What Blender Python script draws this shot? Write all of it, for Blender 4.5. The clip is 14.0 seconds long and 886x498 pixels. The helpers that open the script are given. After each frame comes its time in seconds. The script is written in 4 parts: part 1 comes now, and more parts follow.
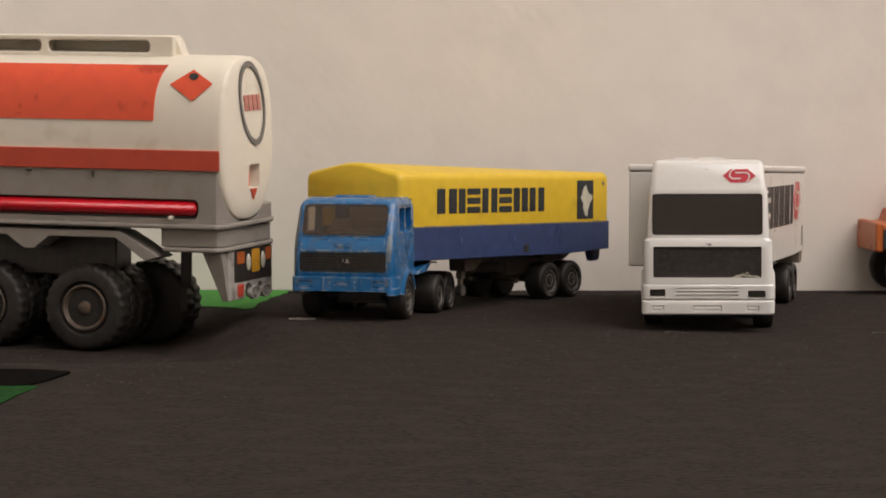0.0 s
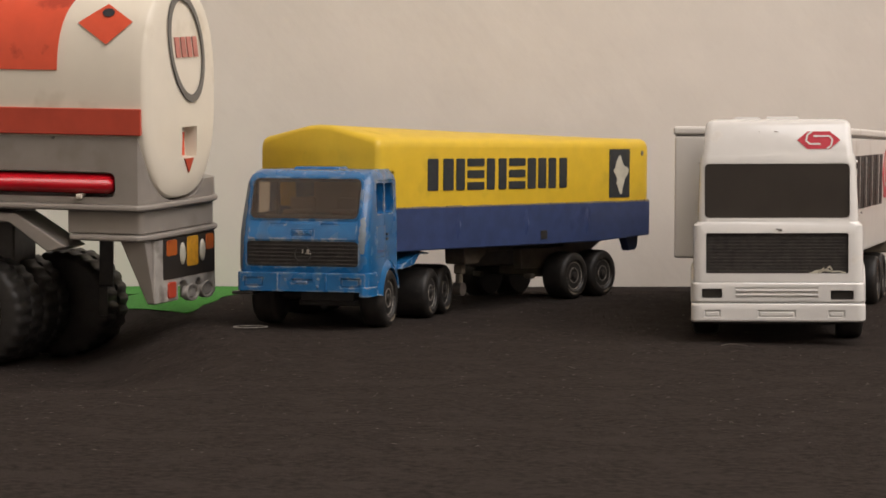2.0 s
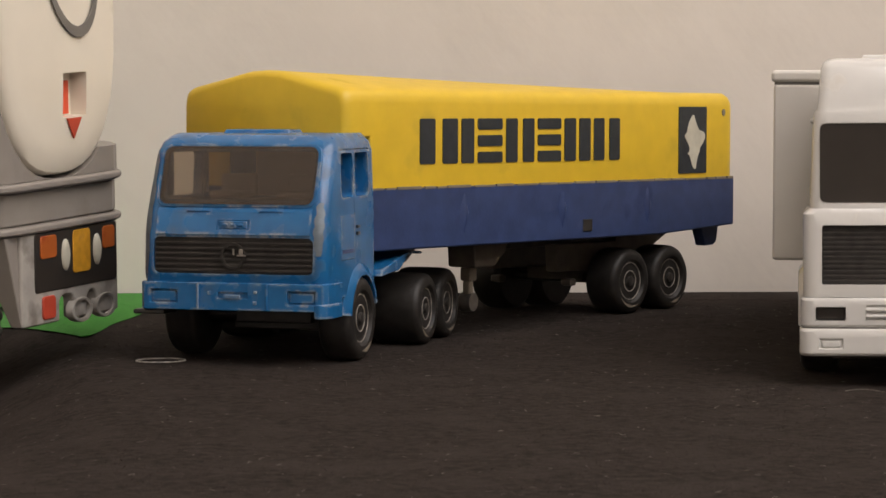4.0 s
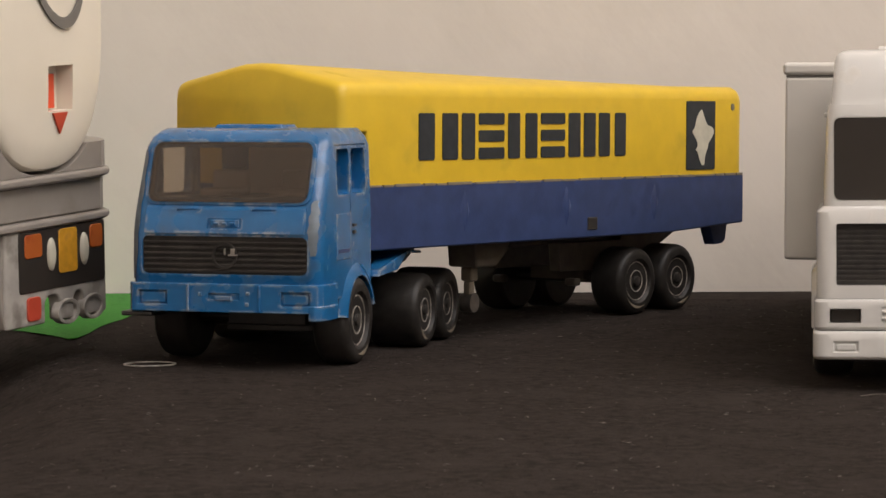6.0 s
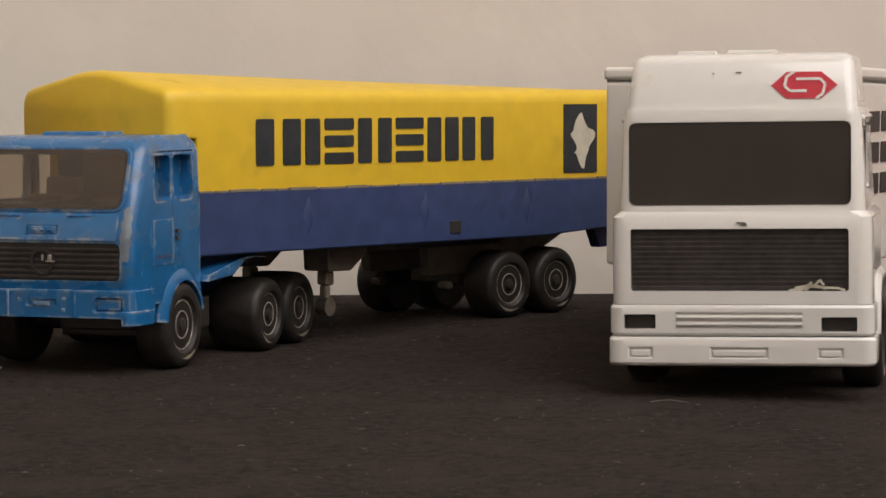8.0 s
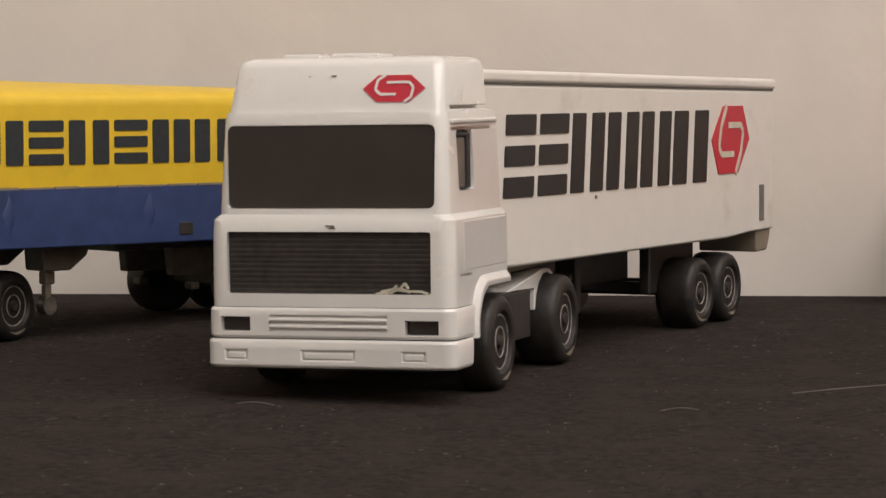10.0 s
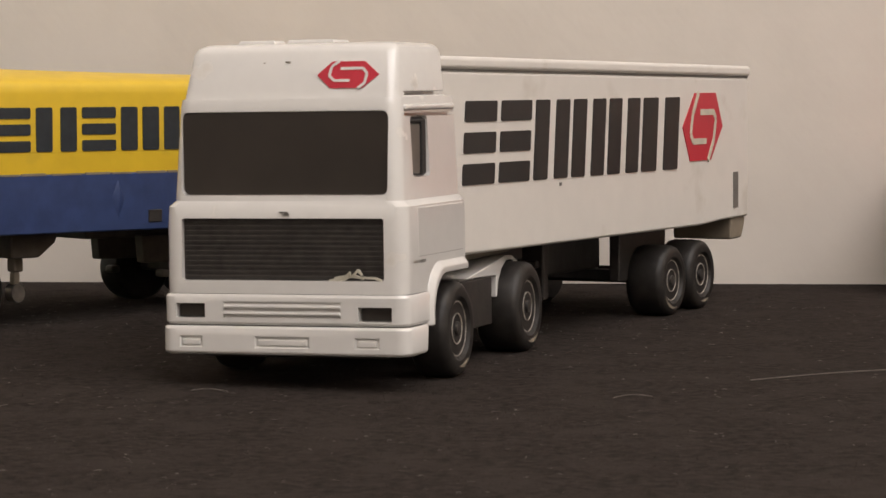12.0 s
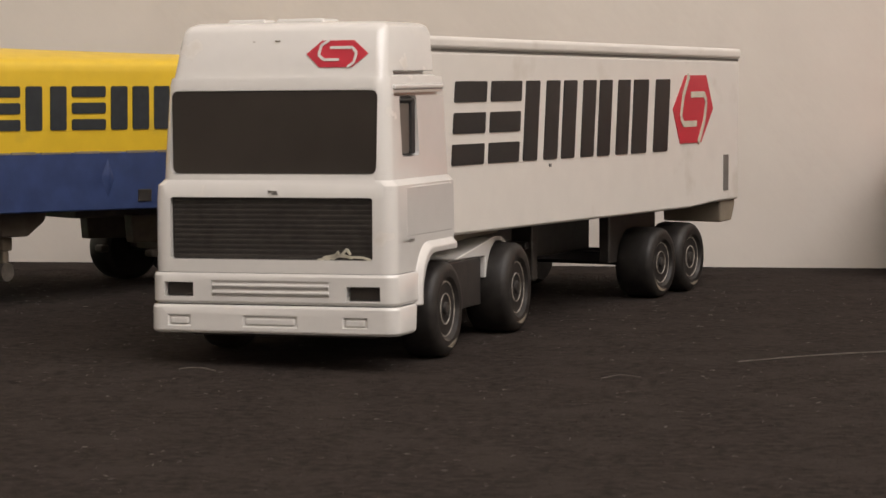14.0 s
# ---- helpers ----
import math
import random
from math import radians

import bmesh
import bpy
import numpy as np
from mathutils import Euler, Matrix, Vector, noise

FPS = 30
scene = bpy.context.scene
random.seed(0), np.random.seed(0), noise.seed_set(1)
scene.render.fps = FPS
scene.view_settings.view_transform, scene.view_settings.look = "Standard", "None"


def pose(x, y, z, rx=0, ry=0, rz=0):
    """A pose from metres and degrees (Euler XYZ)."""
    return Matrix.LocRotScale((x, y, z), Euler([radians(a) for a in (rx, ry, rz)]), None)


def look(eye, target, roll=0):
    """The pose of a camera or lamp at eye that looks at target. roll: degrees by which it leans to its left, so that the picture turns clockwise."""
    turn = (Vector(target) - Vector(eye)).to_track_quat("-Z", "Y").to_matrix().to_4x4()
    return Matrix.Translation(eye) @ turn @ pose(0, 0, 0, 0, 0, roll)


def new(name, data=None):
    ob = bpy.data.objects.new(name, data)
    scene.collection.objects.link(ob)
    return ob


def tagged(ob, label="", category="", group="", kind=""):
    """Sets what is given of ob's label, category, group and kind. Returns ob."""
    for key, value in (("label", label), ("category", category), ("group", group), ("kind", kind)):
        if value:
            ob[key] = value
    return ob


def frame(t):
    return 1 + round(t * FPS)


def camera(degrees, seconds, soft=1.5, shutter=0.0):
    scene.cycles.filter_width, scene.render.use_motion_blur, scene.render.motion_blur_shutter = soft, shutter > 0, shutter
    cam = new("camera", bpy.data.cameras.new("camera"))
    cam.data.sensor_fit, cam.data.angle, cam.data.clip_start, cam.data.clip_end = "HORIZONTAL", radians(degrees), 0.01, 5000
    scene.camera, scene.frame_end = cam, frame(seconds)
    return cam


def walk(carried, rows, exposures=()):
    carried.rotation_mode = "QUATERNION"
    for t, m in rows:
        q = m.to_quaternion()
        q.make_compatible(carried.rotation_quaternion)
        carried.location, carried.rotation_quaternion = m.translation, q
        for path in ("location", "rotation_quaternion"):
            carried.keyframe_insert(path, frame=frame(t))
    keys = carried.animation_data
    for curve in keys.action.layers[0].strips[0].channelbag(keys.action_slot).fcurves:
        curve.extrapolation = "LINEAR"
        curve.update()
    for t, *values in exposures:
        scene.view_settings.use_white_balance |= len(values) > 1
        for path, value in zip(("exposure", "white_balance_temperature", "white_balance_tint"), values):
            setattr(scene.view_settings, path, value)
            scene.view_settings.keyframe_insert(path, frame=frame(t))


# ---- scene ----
# ---- camera and walk ----
cam = camera(17.82, 14.0, soft=1.5)
cam.data.dof.use_dof, cam.data.dof.focus_distance, cam.data.dof.aperture_fstop = True, 0.375, 275.0
PATH = [
    (0, pose(-0.14120, -0.56996, 0.05100, 86.688, -0.894, -11.721)),
    (0.5, pose(-0.13991, -0.57107, 0.05063, 86.649, -0.849, -11.621)),
    (1, pose(-0.13967, -0.57094, 0.05134, 86.517, -0.877, -11.612)),
    (1.5, pose(-0.12133, -0.50350, 0.04730, 86.463, -0.828, -11.233)),
    (2, pose(-0.10341, -0.43533, 0.04370, 86.338, -0.794, -10.766)),
    (2.5, pose(-0.08991, -0.38347, 0.04150, 86.177, -0.740, -10.326)),
    (3, pose(-0.07752, -0.33533, 0.03948, 85.958, -0.730, -9.835)),
    (5.5, pose(-0.06525, -0.28264, 0.03619, 85.824, -0.590, -9.281)),
    (6, pose(-0.06537, -0.28245, 0.03640, 85.804, -0.582, -9.305)),
    (6.5, pose(-0.06499, -0.28181, 0.03664, 85.747, -0.478, -9.293)),
    (7, pose(-0.05910, -0.28384, 0.03853, 85.483, -0.368, -8.714)),
    (7.5, pose(-0.04694, -0.28592, 0.03711, 85.691, -0.398, -7.603)),
    (8, pose(-0.02452, -0.28965, 0.03819, 85.639, -0.204, -5.498)),
    (8.5, pose(-0.00123, -0.29065, 0.03866, 85.615, -0.151, -3.264)),
    (9, pose(0.02520, -0.29454, 0.03943, 85.569, 0.044, -0.714)),
    (11.5, pose(0.06184, -0.29346, 0.03834, 85.558, -0.020, 2.046)),
    (12, pose(0.06205, -0.29340, 0.03850, 85.392, 0.033, 2.094)),
    (12.5, pose(0.06186, -0.29364, 0.03794, 85.372, -0.051, 2.084)),
    (13, pose(0.06157, -0.29319, 0.03821, 85.227, -0.109, 2.006)),
    (13.5, pose(0.06238, -0.29361, 0.03780, 85.224, -0.274, 2.012)),
    (14, pose(0.06255, -0.29332, 0.03785, 85.109, -0.255, 1.984)),
]
walk(cam, PATH, exposures=[(0, -0.08), (2.5, -0.04), (5.5, 0.03), (7.0, 0.03), (8.5, -0.08), (14, -0.08)])

# ---- light ----
world = bpy.data.worlds.new("world")
scene.world = world
world.use_nodes = True
world.node_tree.nodes["Background"].inputs[0].default_value = (0.9, 0.75, 0.6, 1)
world.node_tree.nodes["Background"].inputs[1].default_value = 0.02


def room_lamp(name, eye, target, size, watts, colour):
    data = bpy.data.lights.new(name, "AREA")
    data.shape, data.size, data.energy, data.color = "DISK", size, watts, colour
    ob = new(name, data)
    ob.matrix_world = look(eye, target)
    return ob


room_lamp("ceiling_lamp", (0.74, -0.84, 1.55), (0.46, -0.50, 0), 2.30, 50.5, (0.975, 0.92, 0.915))

# ---- materials ----
def material(name, colour, rough=0.5, metal=0.0, spec=0.5, coat=0.0, grain=0.0, grain_size=2000.0, stain=0.0, stain_size=150.0,
             stain_colour=None, bump=0.0, bump_size=2500.0, sheen=0.0, edge_colour=None, edge_width=0.0004, edge_amount=0.5):
    """A procedural surface: base colour with fine grain, larger stains towards stain_colour, and fine relief."""
    m = bpy.data.materials.new(name)
    m.use_nodes = True
    nt = m.node_tree
    b = nt.nodes["Principled BSDF"]
    b.inputs["Roughness"].default_value = rough
    b.inputs["Metallic"].default_value = metal
    b.inputs["Specular IOR Level"].default_value = spec
    b.inputs["Coat Weight"].default_value = coat
    b.inputs["Coat Roughness"].default_value = 0.12
    b.inputs["Sheen Weight"].default_value = sheen
    b.inputs["Sheen Roughness"].default_value = 0.6
    co = nt.nodes.new("ShaderNodeTexCoord")

    def noise_at(scale, detail):
        n = nt.nodes.new("ShaderNodeTexNoise")
        n.inputs["Scale"].default_value, n.inputs["Detail"].default_value = scale, detail
        nt.links.new(co.outputs["Object"], n.inputs["Vector"])
        return n

    def mix(fac, a, c):
        x = nt.nodes.new("ShaderNodeMix")
        x.data_type = "RGBA"
        nt.links.new(fac, x.inputs[0])
        for sock, v in ((x.inputs[6], a), (x.inputs[7], c)):
            if isinstance(v, tuple):
                sock.default_value = (*v, 1)
            else:
                nt.links.new(v, sock)
        return x.outputs[2]

    def ramp(sock, lo, hi):
        r = nt.nodes.new("ShaderNodeMapRange")
        r.inputs[1].default_value, r.inputs[2].default_value = lo, hi
        nt.links.new(sock, r.inputs[0])
        return r.outputs[0]

    out = colour
    if grain:
        dark, light = tuple(c * (1 - grain) for c in colour), tuple(min(1, c * (1 + grain)) for c in colour)
        out = mix(ramp(noise_at(grain_size, 3).outputs[0], 0.3, 0.7), dark, light)
    if stain:
        s = stain_colour or tuple(c * 0.6 for c in colour)
        r = ramp(noise_at(stain_size, 4).outputs[0], 0.64 - 0.2 * stain, 0.70)
        out = mix(r, out, s)
        rr = nt.nodes.new("ShaderNodeMapRange")
        rr.inputs[3].default_value, rr.inputs[4].default_value = rough, min(1, rough + 0.25)
        nt.links.new(r, rr.inputs[0])
        nt.links.new(rr.outputs[0], b.inputs["Roughness"])
    if edge_colour:
        bev, geo = nt.nodes.new("ShaderNodeBevel"), nt.nodes.new("ShaderNodeNewGeometry")
        bev.samples = 6
        bev.inputs[0].default_value = edge_width
        dot = nt.nodes.new("ShaderNodeVectorMath")
        dot.operation = "DOT_PRODUCT"
        nt.links.new(bev.outputs[0], dot.inputs[0])
        nt.links.new(geo.outputs["Normal"], dot.inputs[1])
        worn = ramp(dot.outputs["Value"], 0.992, 0.93)
        patchy = ramp(noise_at(420, 4).outputs[0], 0.62 - 0.3 * edge_amount, 0.66 - 0.2 * edge_amount)
        both = nt.nodes.new("ShaderNodeMath")
        both.operation = "MULTIPLY"
        nt.links.new(worn, both.inputs[0])
        nt.links.new(patchy, both.inputs[1])
        out = mix(both.outputs[0], out, edge_colour)
    if isinstance(out, tuple):
        b.inputs["Base Color"].default_value = (*out, 1)
    else:
        nt.links.new(out, b.inputs["Base Color"])
    if bump:
        bp = nt.nodes.new("ShaderNodeBump")
        bp.inputs["Strength"].default_value, bp.inputs["Distance"].default_value = bump, 0.0002
        nt.links.new(noise_at(bump_size, 4).outputs[0], bp.inputs["Height"])
        nt.links.new(bp.outputs[0], b.inputs["Normal"])
    return m


FELT = material("black_felt", (0.0270, 0.0217, 0.0190), 1.0, spec=0.05, grain=0.42, grain_size=800, stain=0.85, stain_size=130,
                stain_colour=(0.0360, 0.0290, 0.0252), bump=0.5, bump_size=2000)
# paler than the felt: brightens the mat near the trucks by colour
FUZZ = material("felt_fibre", (0.054, 0.0435, 0.038), 1.0, spec=0.05, grain=0.7, grain_size=350)
DIMGREEN = material("dark_green_felt", (0.012, 0.050, 0.012), 1.0, spec=0.05, grain=0.35, grain_size=900, bump=0.6, bump_size=1500)
SLIT = material("black_cloth", (0.0045, 0.0042, 0.004), 1.0, spec=0.02, grain=0.3, grain_size=600)
GREEN = material("green_felt", (0.035, 0.19, 0.018), 0.95, spec=0.1, grain=0.25, grain_size=1500, bump=0.8, bump_size=1800, sheen=0.08)
PLASTER = material("painted_plaster", (0.73, 0.68, 0.615), 0.9, spec=0.2, grain=0.03, grain_size=90, stain=0.2, stain_size=14, stain_colour=(0.70, 0.65, 0.585), bump=0.9, bump_size=110)
ROOMWALL = material("room_paint", (0.80, 0.76, 0.70), 0.9, spec=0.2, grain=0.03, grain_size=20)
TABLE = material("table_wood", (0.43, 0.38, 0.32), 0.5, grain=0.3, grain_size=60)
THREAD = material("pale_thread", (0.25, 0.225, 0.20), 0.9, grain=0.2, grain_size=900)
LINT = material("pale_lint", (0.20, 0.18, 0.16), 0.9, grain=0.3, grain_size=900)
BLUE = material("blue_enamel", (0.011, 0.118, 0.305), 0.26, spec=0.5, coat=0.45, stain=0.45, stain_size=230, stain_colour=(0.045, 0.105, 0.19),
                grain=0.12, grain_size=500, bump=0.06, bump_size=900, edge_colour=(0.24, 0.29, 0.33), edge_width=0.0006, edge_amount=0.48)
WORN = material("bare_zinc", (0.15, 0.18, 0.21), 0.45, metal=0.35, grain=0.2, grain_size=900)
YELLOW = material("yellow_plastic", (0.68, 0.455, 0.024), 0.42, grain=0.05, grain_size=300, stain=0.15, stain_size=120, stain_colour=(0.58, 0.40, 0.03), bump=0.05)
NAVY = material("navy_plastic", (0.036, 0.058, 0.150), 0.34, grain=0.15, grain_size=400, stain=0.25, stain_size=150, stain_colour=(0.03, 0.045, 0.12), bump=0.08)
WHITE = material("white_enamel", (0.69, 0.675, 0.645), 0.20, coat=0.8, grain=0.015, grain_size=500, stain=0.05, stain_size=200, stain_colour=(0.64, 0.61, 0.56))
WHITE_TR = material("white_plastic", (0.70, 0.67, 0.62), 0.33, grain=0.02, grain_size=300, stain=0.15, stain_size=90, stain_colour=(0.62, 0.58, 0.52), bump=0.04)
TYRE = material("black_rubber", (0.0220, 0.0195, 0.0175), 0.46, spec=0.30, grain=0.3, grain_size=700, bump=0.15, bump_size=1200)
BLACK = material("black_plastic", (0.036, 0.0318, 0.0282), 0.38, spec=0.5, grain=0.3, grain_size=700, bump=0.1)
UNDER = material("dark_brown_plastic", (0.115, 0.095, 0.075), 0.42, spec=0.5, grain=0.25, grain_size=500, bump=0.1)
GRILLE = material("worn_black_grille", (0.032, 0.028, 0.0245), 0.55, spec=0.35, grain=0.35, grain_size=900, stain=0.2, stain_size=300, stain_colour=(0.05, 0.045, 0.04))
SMOKE = material("smoked_window", (0.036, 0.030, 0.025), 0.30, spec=0.4, grain=0.1, grain_size=200)
CHROME = material("dull_chrome", (0.45, 0.42, 0.38), 0.32, metal=0.9, grain=0.2, grain_size=900)
HUB = material("dull_silver_print", (0.28, 0.256, 0.225), 0.5, metal=0.0, grain=0.55, grain_size=900)
RUST = material("dirty_steel_hub", (0.105, 0.082, 0.064), 0.5, metal=0.35, grain=0.4, grain_size=500, stain=0.6, stain_size=300, stain_colour=(0.11, 0.05, 0.022))
CREAM = material("ivory_plastic", (0.76, 0.70, 0.585), 0.30, grain=0.02, grain_size=200, stain=0.08, stain_size=70, stain_colour=(0.64, 0.575, 0.455), bump=0.03)
GREYP = material("grey_plastic", (0.27, 0.243, 0.215), 0.38, grain=0.05, grain_size=300, stain=0.2, stain_size=90, stain_colour=(0.23, 0.205, 0.175), bump=0.05)
PALEGREY = material("worn_pale_grey", (0.38, 0.355, 0.32), 0.5, grain=0.12, grain_size=400, stain=0.55, stain_size=250, stain_colour=(0.20, 0.18, 0.155), bump=0.08)
REDP = material("orange_red_print", (0.73, 0.092, 0.038), 0.40, grain=0.05, grain_size=300, stain=0.1, stain_size=160, stain_colour=(0.48, 0.05, 0.02))
DKRED = material("dark_red_print", (0.50, 0.066, 0.034), 0.45, grain=0.08, grain_size=300)
CRIMSON = material("glossy_red_tube", (0.55, 0.008, 0.018), 0.22, coat=0.4, grain=0.06, grain_size=300)
LOGORED = material("red_print", (0.50, 0.025, 0.045), 0.40, grain=0.05, grain_size=600)
FADED = material("faded_red_print", (0.52, 0.20, 0.16), 0.45, grain=0.15, grain_size=500)
INK = material("dark_ink", (0.022, 0.027, 0.032), 0.5, grain=0.2, grain_size=900)
INKBLACK = material("black_ink", (0.013, 0.012, 0.012), 0.5, grain=0.2, grain_size=900)
PALE = material("pale_print", (0.55, 0.52, 0.42), 0.5, grain=0.12, grain_size=500)
AMBER = material("amber_print", (0.62, 0.30, 0.02), 0.5, grain=0.2, grain_size=700, stain=0.4, stain_size=350, stain_colour=(0.40, 0.20, 0.05))
ORANGE = material("orange_plastic", (0.44, 0.108, 0.02), 0.40, grain=0.08, grain_size=300, stain=0.25, stain_size=200, stain_colour=(0.30, 0.04, 0.015))
GREYINK = material("grey_print", (0.16, 0.15, 0.135), 0.5, grain=0.1, grain_size=500)
LINING = material("grey_brown_lining", (0.50, 0.43, 0.345), 0.6, grain=0.12, grain_size=300)
SIDEGLASS = material("greyed_side_window", (0.10, 0.090, 0.078), 0.35, grain=0.15, grain_size=300)
TAN = material("brown_grey_plastic", (0.22, 0.185, 0.14), 0.5, grain=0.12, grain_size=400)


def trowelled(m, angle, strength):
    """Adds long faint slanting trowel marks to a wall in the x-z plane, under the bump that it has."""
    nt = m.node_tree
    co, mp, n = nt.nodes.new("ShaderNodeTexCoord"), nt.nodes.new("ShaderNodeMapping"), nt.nodes.new("ShaderNodeTexNoise")
    turn = nt.nodes.new("ShaderNodeMapping")
    turn.inputs["Rotation"].default_value = (0, radians(angle), 0)
    mp.inputs["Scale"].default_value = (45, 1, 260)
    nt.links.new(turn.outputs[0], mp.inputs[0])
    n.inputs["Scale"].default_value, n.inputs["Detail"].default_value = 1.0, 3
    bp = nt.nodes.new("ShaderNodeBump")
    bp.inputs["Strength"].default_value, bp.inputs["Distance"].default_value = strength, 0.0004
    nt.links.new(co.outputs["Object"], turn.inputs[0])
    nt.links.new(mp.outputs[0], n.inputs["Vector"])
    nt.links.new(n.outputs[0], bp.inputs["Height"])
    fine = [x for x in nt.nodes if x.type == "BUMP" and x != bp][0]
    nt.links.new(bp.outputs[0], fine.inputs["Normal"])


trowelled(PLASTER, -50, 0.16)


def clear_glass():
    m = bpy.data.materials.new("dusty_smoked_plastic")
    m.use_nodes = True
    nt = m.node_tree
    nt.nodes.clear()
    out, mixer = nt.nodes.new("ShaderNodeOutputMaterial"), nt.nodes.new("ShaderNodeMixShader")
    df, haze = nt.nodes.new("ShaderNodeBsdfDiffuse"), nt.nodes.new("ShaderNodeMixShader")
    df.inputs[0].default_value = (0.15, 0.120, 0.098, 1)
    haze.inputs[0].default_value = 0.27
    tr, gl, fr = nt.nodes.new("ShaderNodeBsdfTransparent"), nt.nodes.new("ShaderNodeBsdfGlossy"), nt.nodes.new("ShaderNodeFresnel")
    tr.inputs[0].default_value = (0.78, 0.71, 0.63, 1)
    gl.inputs["Roughness"].default_value = 0.12
    fr.inputs[0].default_value = 1.45
    nt.links.new(fr.outputs[0], mixer.inputs[0])
    nt.links.new(tr.outputs[0], haze.inputs[1])
    nt.links.new(df.outputs[0], haze.inputs[2])
    nt.links.new(haze.outputs[0], mixer.inputs[1])
    nt.links.new(gl.outputs[0], mixer.inputs[2])
    nt.links.new(mixer.outputs[0], out.inputs[0])
    return m


GLASS = clear_glass()

# ---- mesh helpers: all lengths in centimetres, scaled to metres in part() ----
CM = 0.01


def box(bm, x0, x1, y0, y1, z0, z1, taper=0.0):
    """A box; taper pulls the top in by that much on each side."""
    v = [bm.verts.new(p) for p in ((x0, y0, z0), (x1, y0, z0), (x1, y1, z0), (x0, y1, z0),
                                   (x0 + taper, y0 + taper, z1), (x1 - taper, y0 + taper, z1), (x1 - taper, y1 - taper, z1), (x0 + taper, y1 - taper, z1))]
    for q in ((3, 2, 1, 0), (4, 5, 6, 7), (0, 1, 5, 4), (1, 2, 6, 5), (2, 3, 7, 6), (3, 0, 4, 7)):
        bm.faces.new([v[i] for i in q])
    return v


def loft(bm, rings, close=True, caps=True):
    """Joins rings of points, all of one length, into a skin."""
    rows = [[bm.verts.new(p) for p in r] for r in rings]
    n = len(rows[0])
    for a, b in zip(rows, rows[1:]):
        for i in range(n if close else n - 1):
            bm.faces.new((a[i], a[(i + 1) % n], b[(i + 1) % n], b[i]))
    if caps:
        bm.faces.new(rows[0][::-1])
        bm.faces.new(rows[-1])
    return rows


def extrude(bm, outline, axis, a, b):
    """A prism: an outline of 2D points swept along axis from a to b."""
    def place(p, t):
        return {"x": (t, p[0], p[1]), "y": (p[0], t, p[1]), "z": (p[0], p[1], t)}[axis]
    loft(bm, [[place(p, t) for p in outline] for t in (a, b)])


def round_rect(x0, x1, z0, z1, r, n=4):
    pts = []
    for cx, cz, a0 in ((x1 - r, z0 + r, -90), (x1 - r, z1 - r, 0), (x0 + r, z1 - r, 90), (x0 + r, z0 + r, 180)):
        for i in range(n + 1):
            a = radians(a0 + 90 * i / n)
            pts.append((cx + r * math.cos(a), cz + r * math.sin(a)))
    return pts


def lathe(bm, profile, axis, centre, seg=28):
    """Turns a profile of (radius, offset) about an axis through centre."""
    rings = []
    for r, o in profile:
        ring = []
        for i in range(seg):
            a = 2 * math.pi * i / seg
            c, s = r * math.cos(a), r * math.sin(a)
            p = {"x": (o, c, s), "y": (c, o, s), "z": (c, s, o)}[axis]
            ring.append(tuple(p[k] + centre[k] for k in range(3)))
        rings.append(ring)
    loft(bm, rings, caps=True)


def ring_lathe(bm, profile, axis, centre, seg=28):
    """A ring with a hole: the profile closes on itself."""
    sub = bmesh.new()
    lathe(sub, profile + profile[:1], axis, centre, seg)
    bmesh.ops.delete(sub, geom=[f for f in sub.faces if len(f.verts) > 4], context="FACES")
    me = bpy.data.meshes.new("ring")
    sub.to_mesh(me)
    sub.free()
    bm.from_mesh(me)
    bpy.data.meshes.remove(me)


def carve(bm, *cutters):
    """The body with the cutters taken out of it."""
    bmesh.ops.recalc_face_normals(bm, faces=bm.faces)
    me = bpy.data.meshes.new("carved")
    bm.to_mesh(me)
    ob = new("carved", me)
    gone = [ob]
    for c in cutters:
        bmesh.ops.recalc_face_normals(c, faces=c.faces)
        cm = bpy.data.meshes.new("cutter")
        c.to_mesh(cm)
        c.free()
        co = new("cutter", cm)
        gone.append(co)
        mod = ob.modifiers.new("cut", "BOOLEAN")
        mod.operation, mod.solver, mod.object = "DIFFERENCE", "EXACT", co
    deps = bpy.context.evaluated_depsgraph_get()
    done = bpy.data.meshes.new_from_object(ob.evaluated_get(deps))
    out = bmesh.new()
    out.from_mesh(done)
    for o in gone:
        data = o.data
        bpy.data.objects.remove(o)
        bpy.data.meshes.remove(data)
    bpy.data.meshes.remove(done)
    bm.free()
    return out


def part(name, bm, mat, parent=None, label="", bevel=0.0, smooth=40):
    """Links a mesh, given in centimetres, as one object; bevel rounds its sharp edges by that many centimetres."""
    bmesh.ops.scale(bm, vec=(CM, CM, CM), verts=bm.verts)
    bmesh.ops.recalc_face_normals(bm, faces=bm.faces)
    for f in bm.faces:
        f.smooth = smooth > 0
    for e in bm.edges:
        e.smooth = not (len(e.link_faces) == 2 and e.calc_face_angle(0) > radians(smooth))
    me = bpy.data.meshes.new(name)
    bm.to_mesh(me)
    bm.free()
    me.materials.append(mat)
    ob = new(name, me)
    if parent:
        ob.parent = parent
    if bevel:
        mod = ob.modifiers.new("rounded edges", "BEVEL")
        mod.width, mod.segments, mod.limit_method, mod.angle_limit = bevel * CM, 2, "ANGLE", radians(32)
        mod.harden_normals = True
    if label:
        tagged(ob, label)
    return ob


def thing(name, label, category, m, group=""):
    ob = new(name)
    ob.empty_display_size = 0.01
    ob.matrix_world = m
    return tagged(ob, label, category, group)


def boxes(*dims):
    bm = bmesh.new()
    for d in dims:
        box(bm, *d)
    return bm


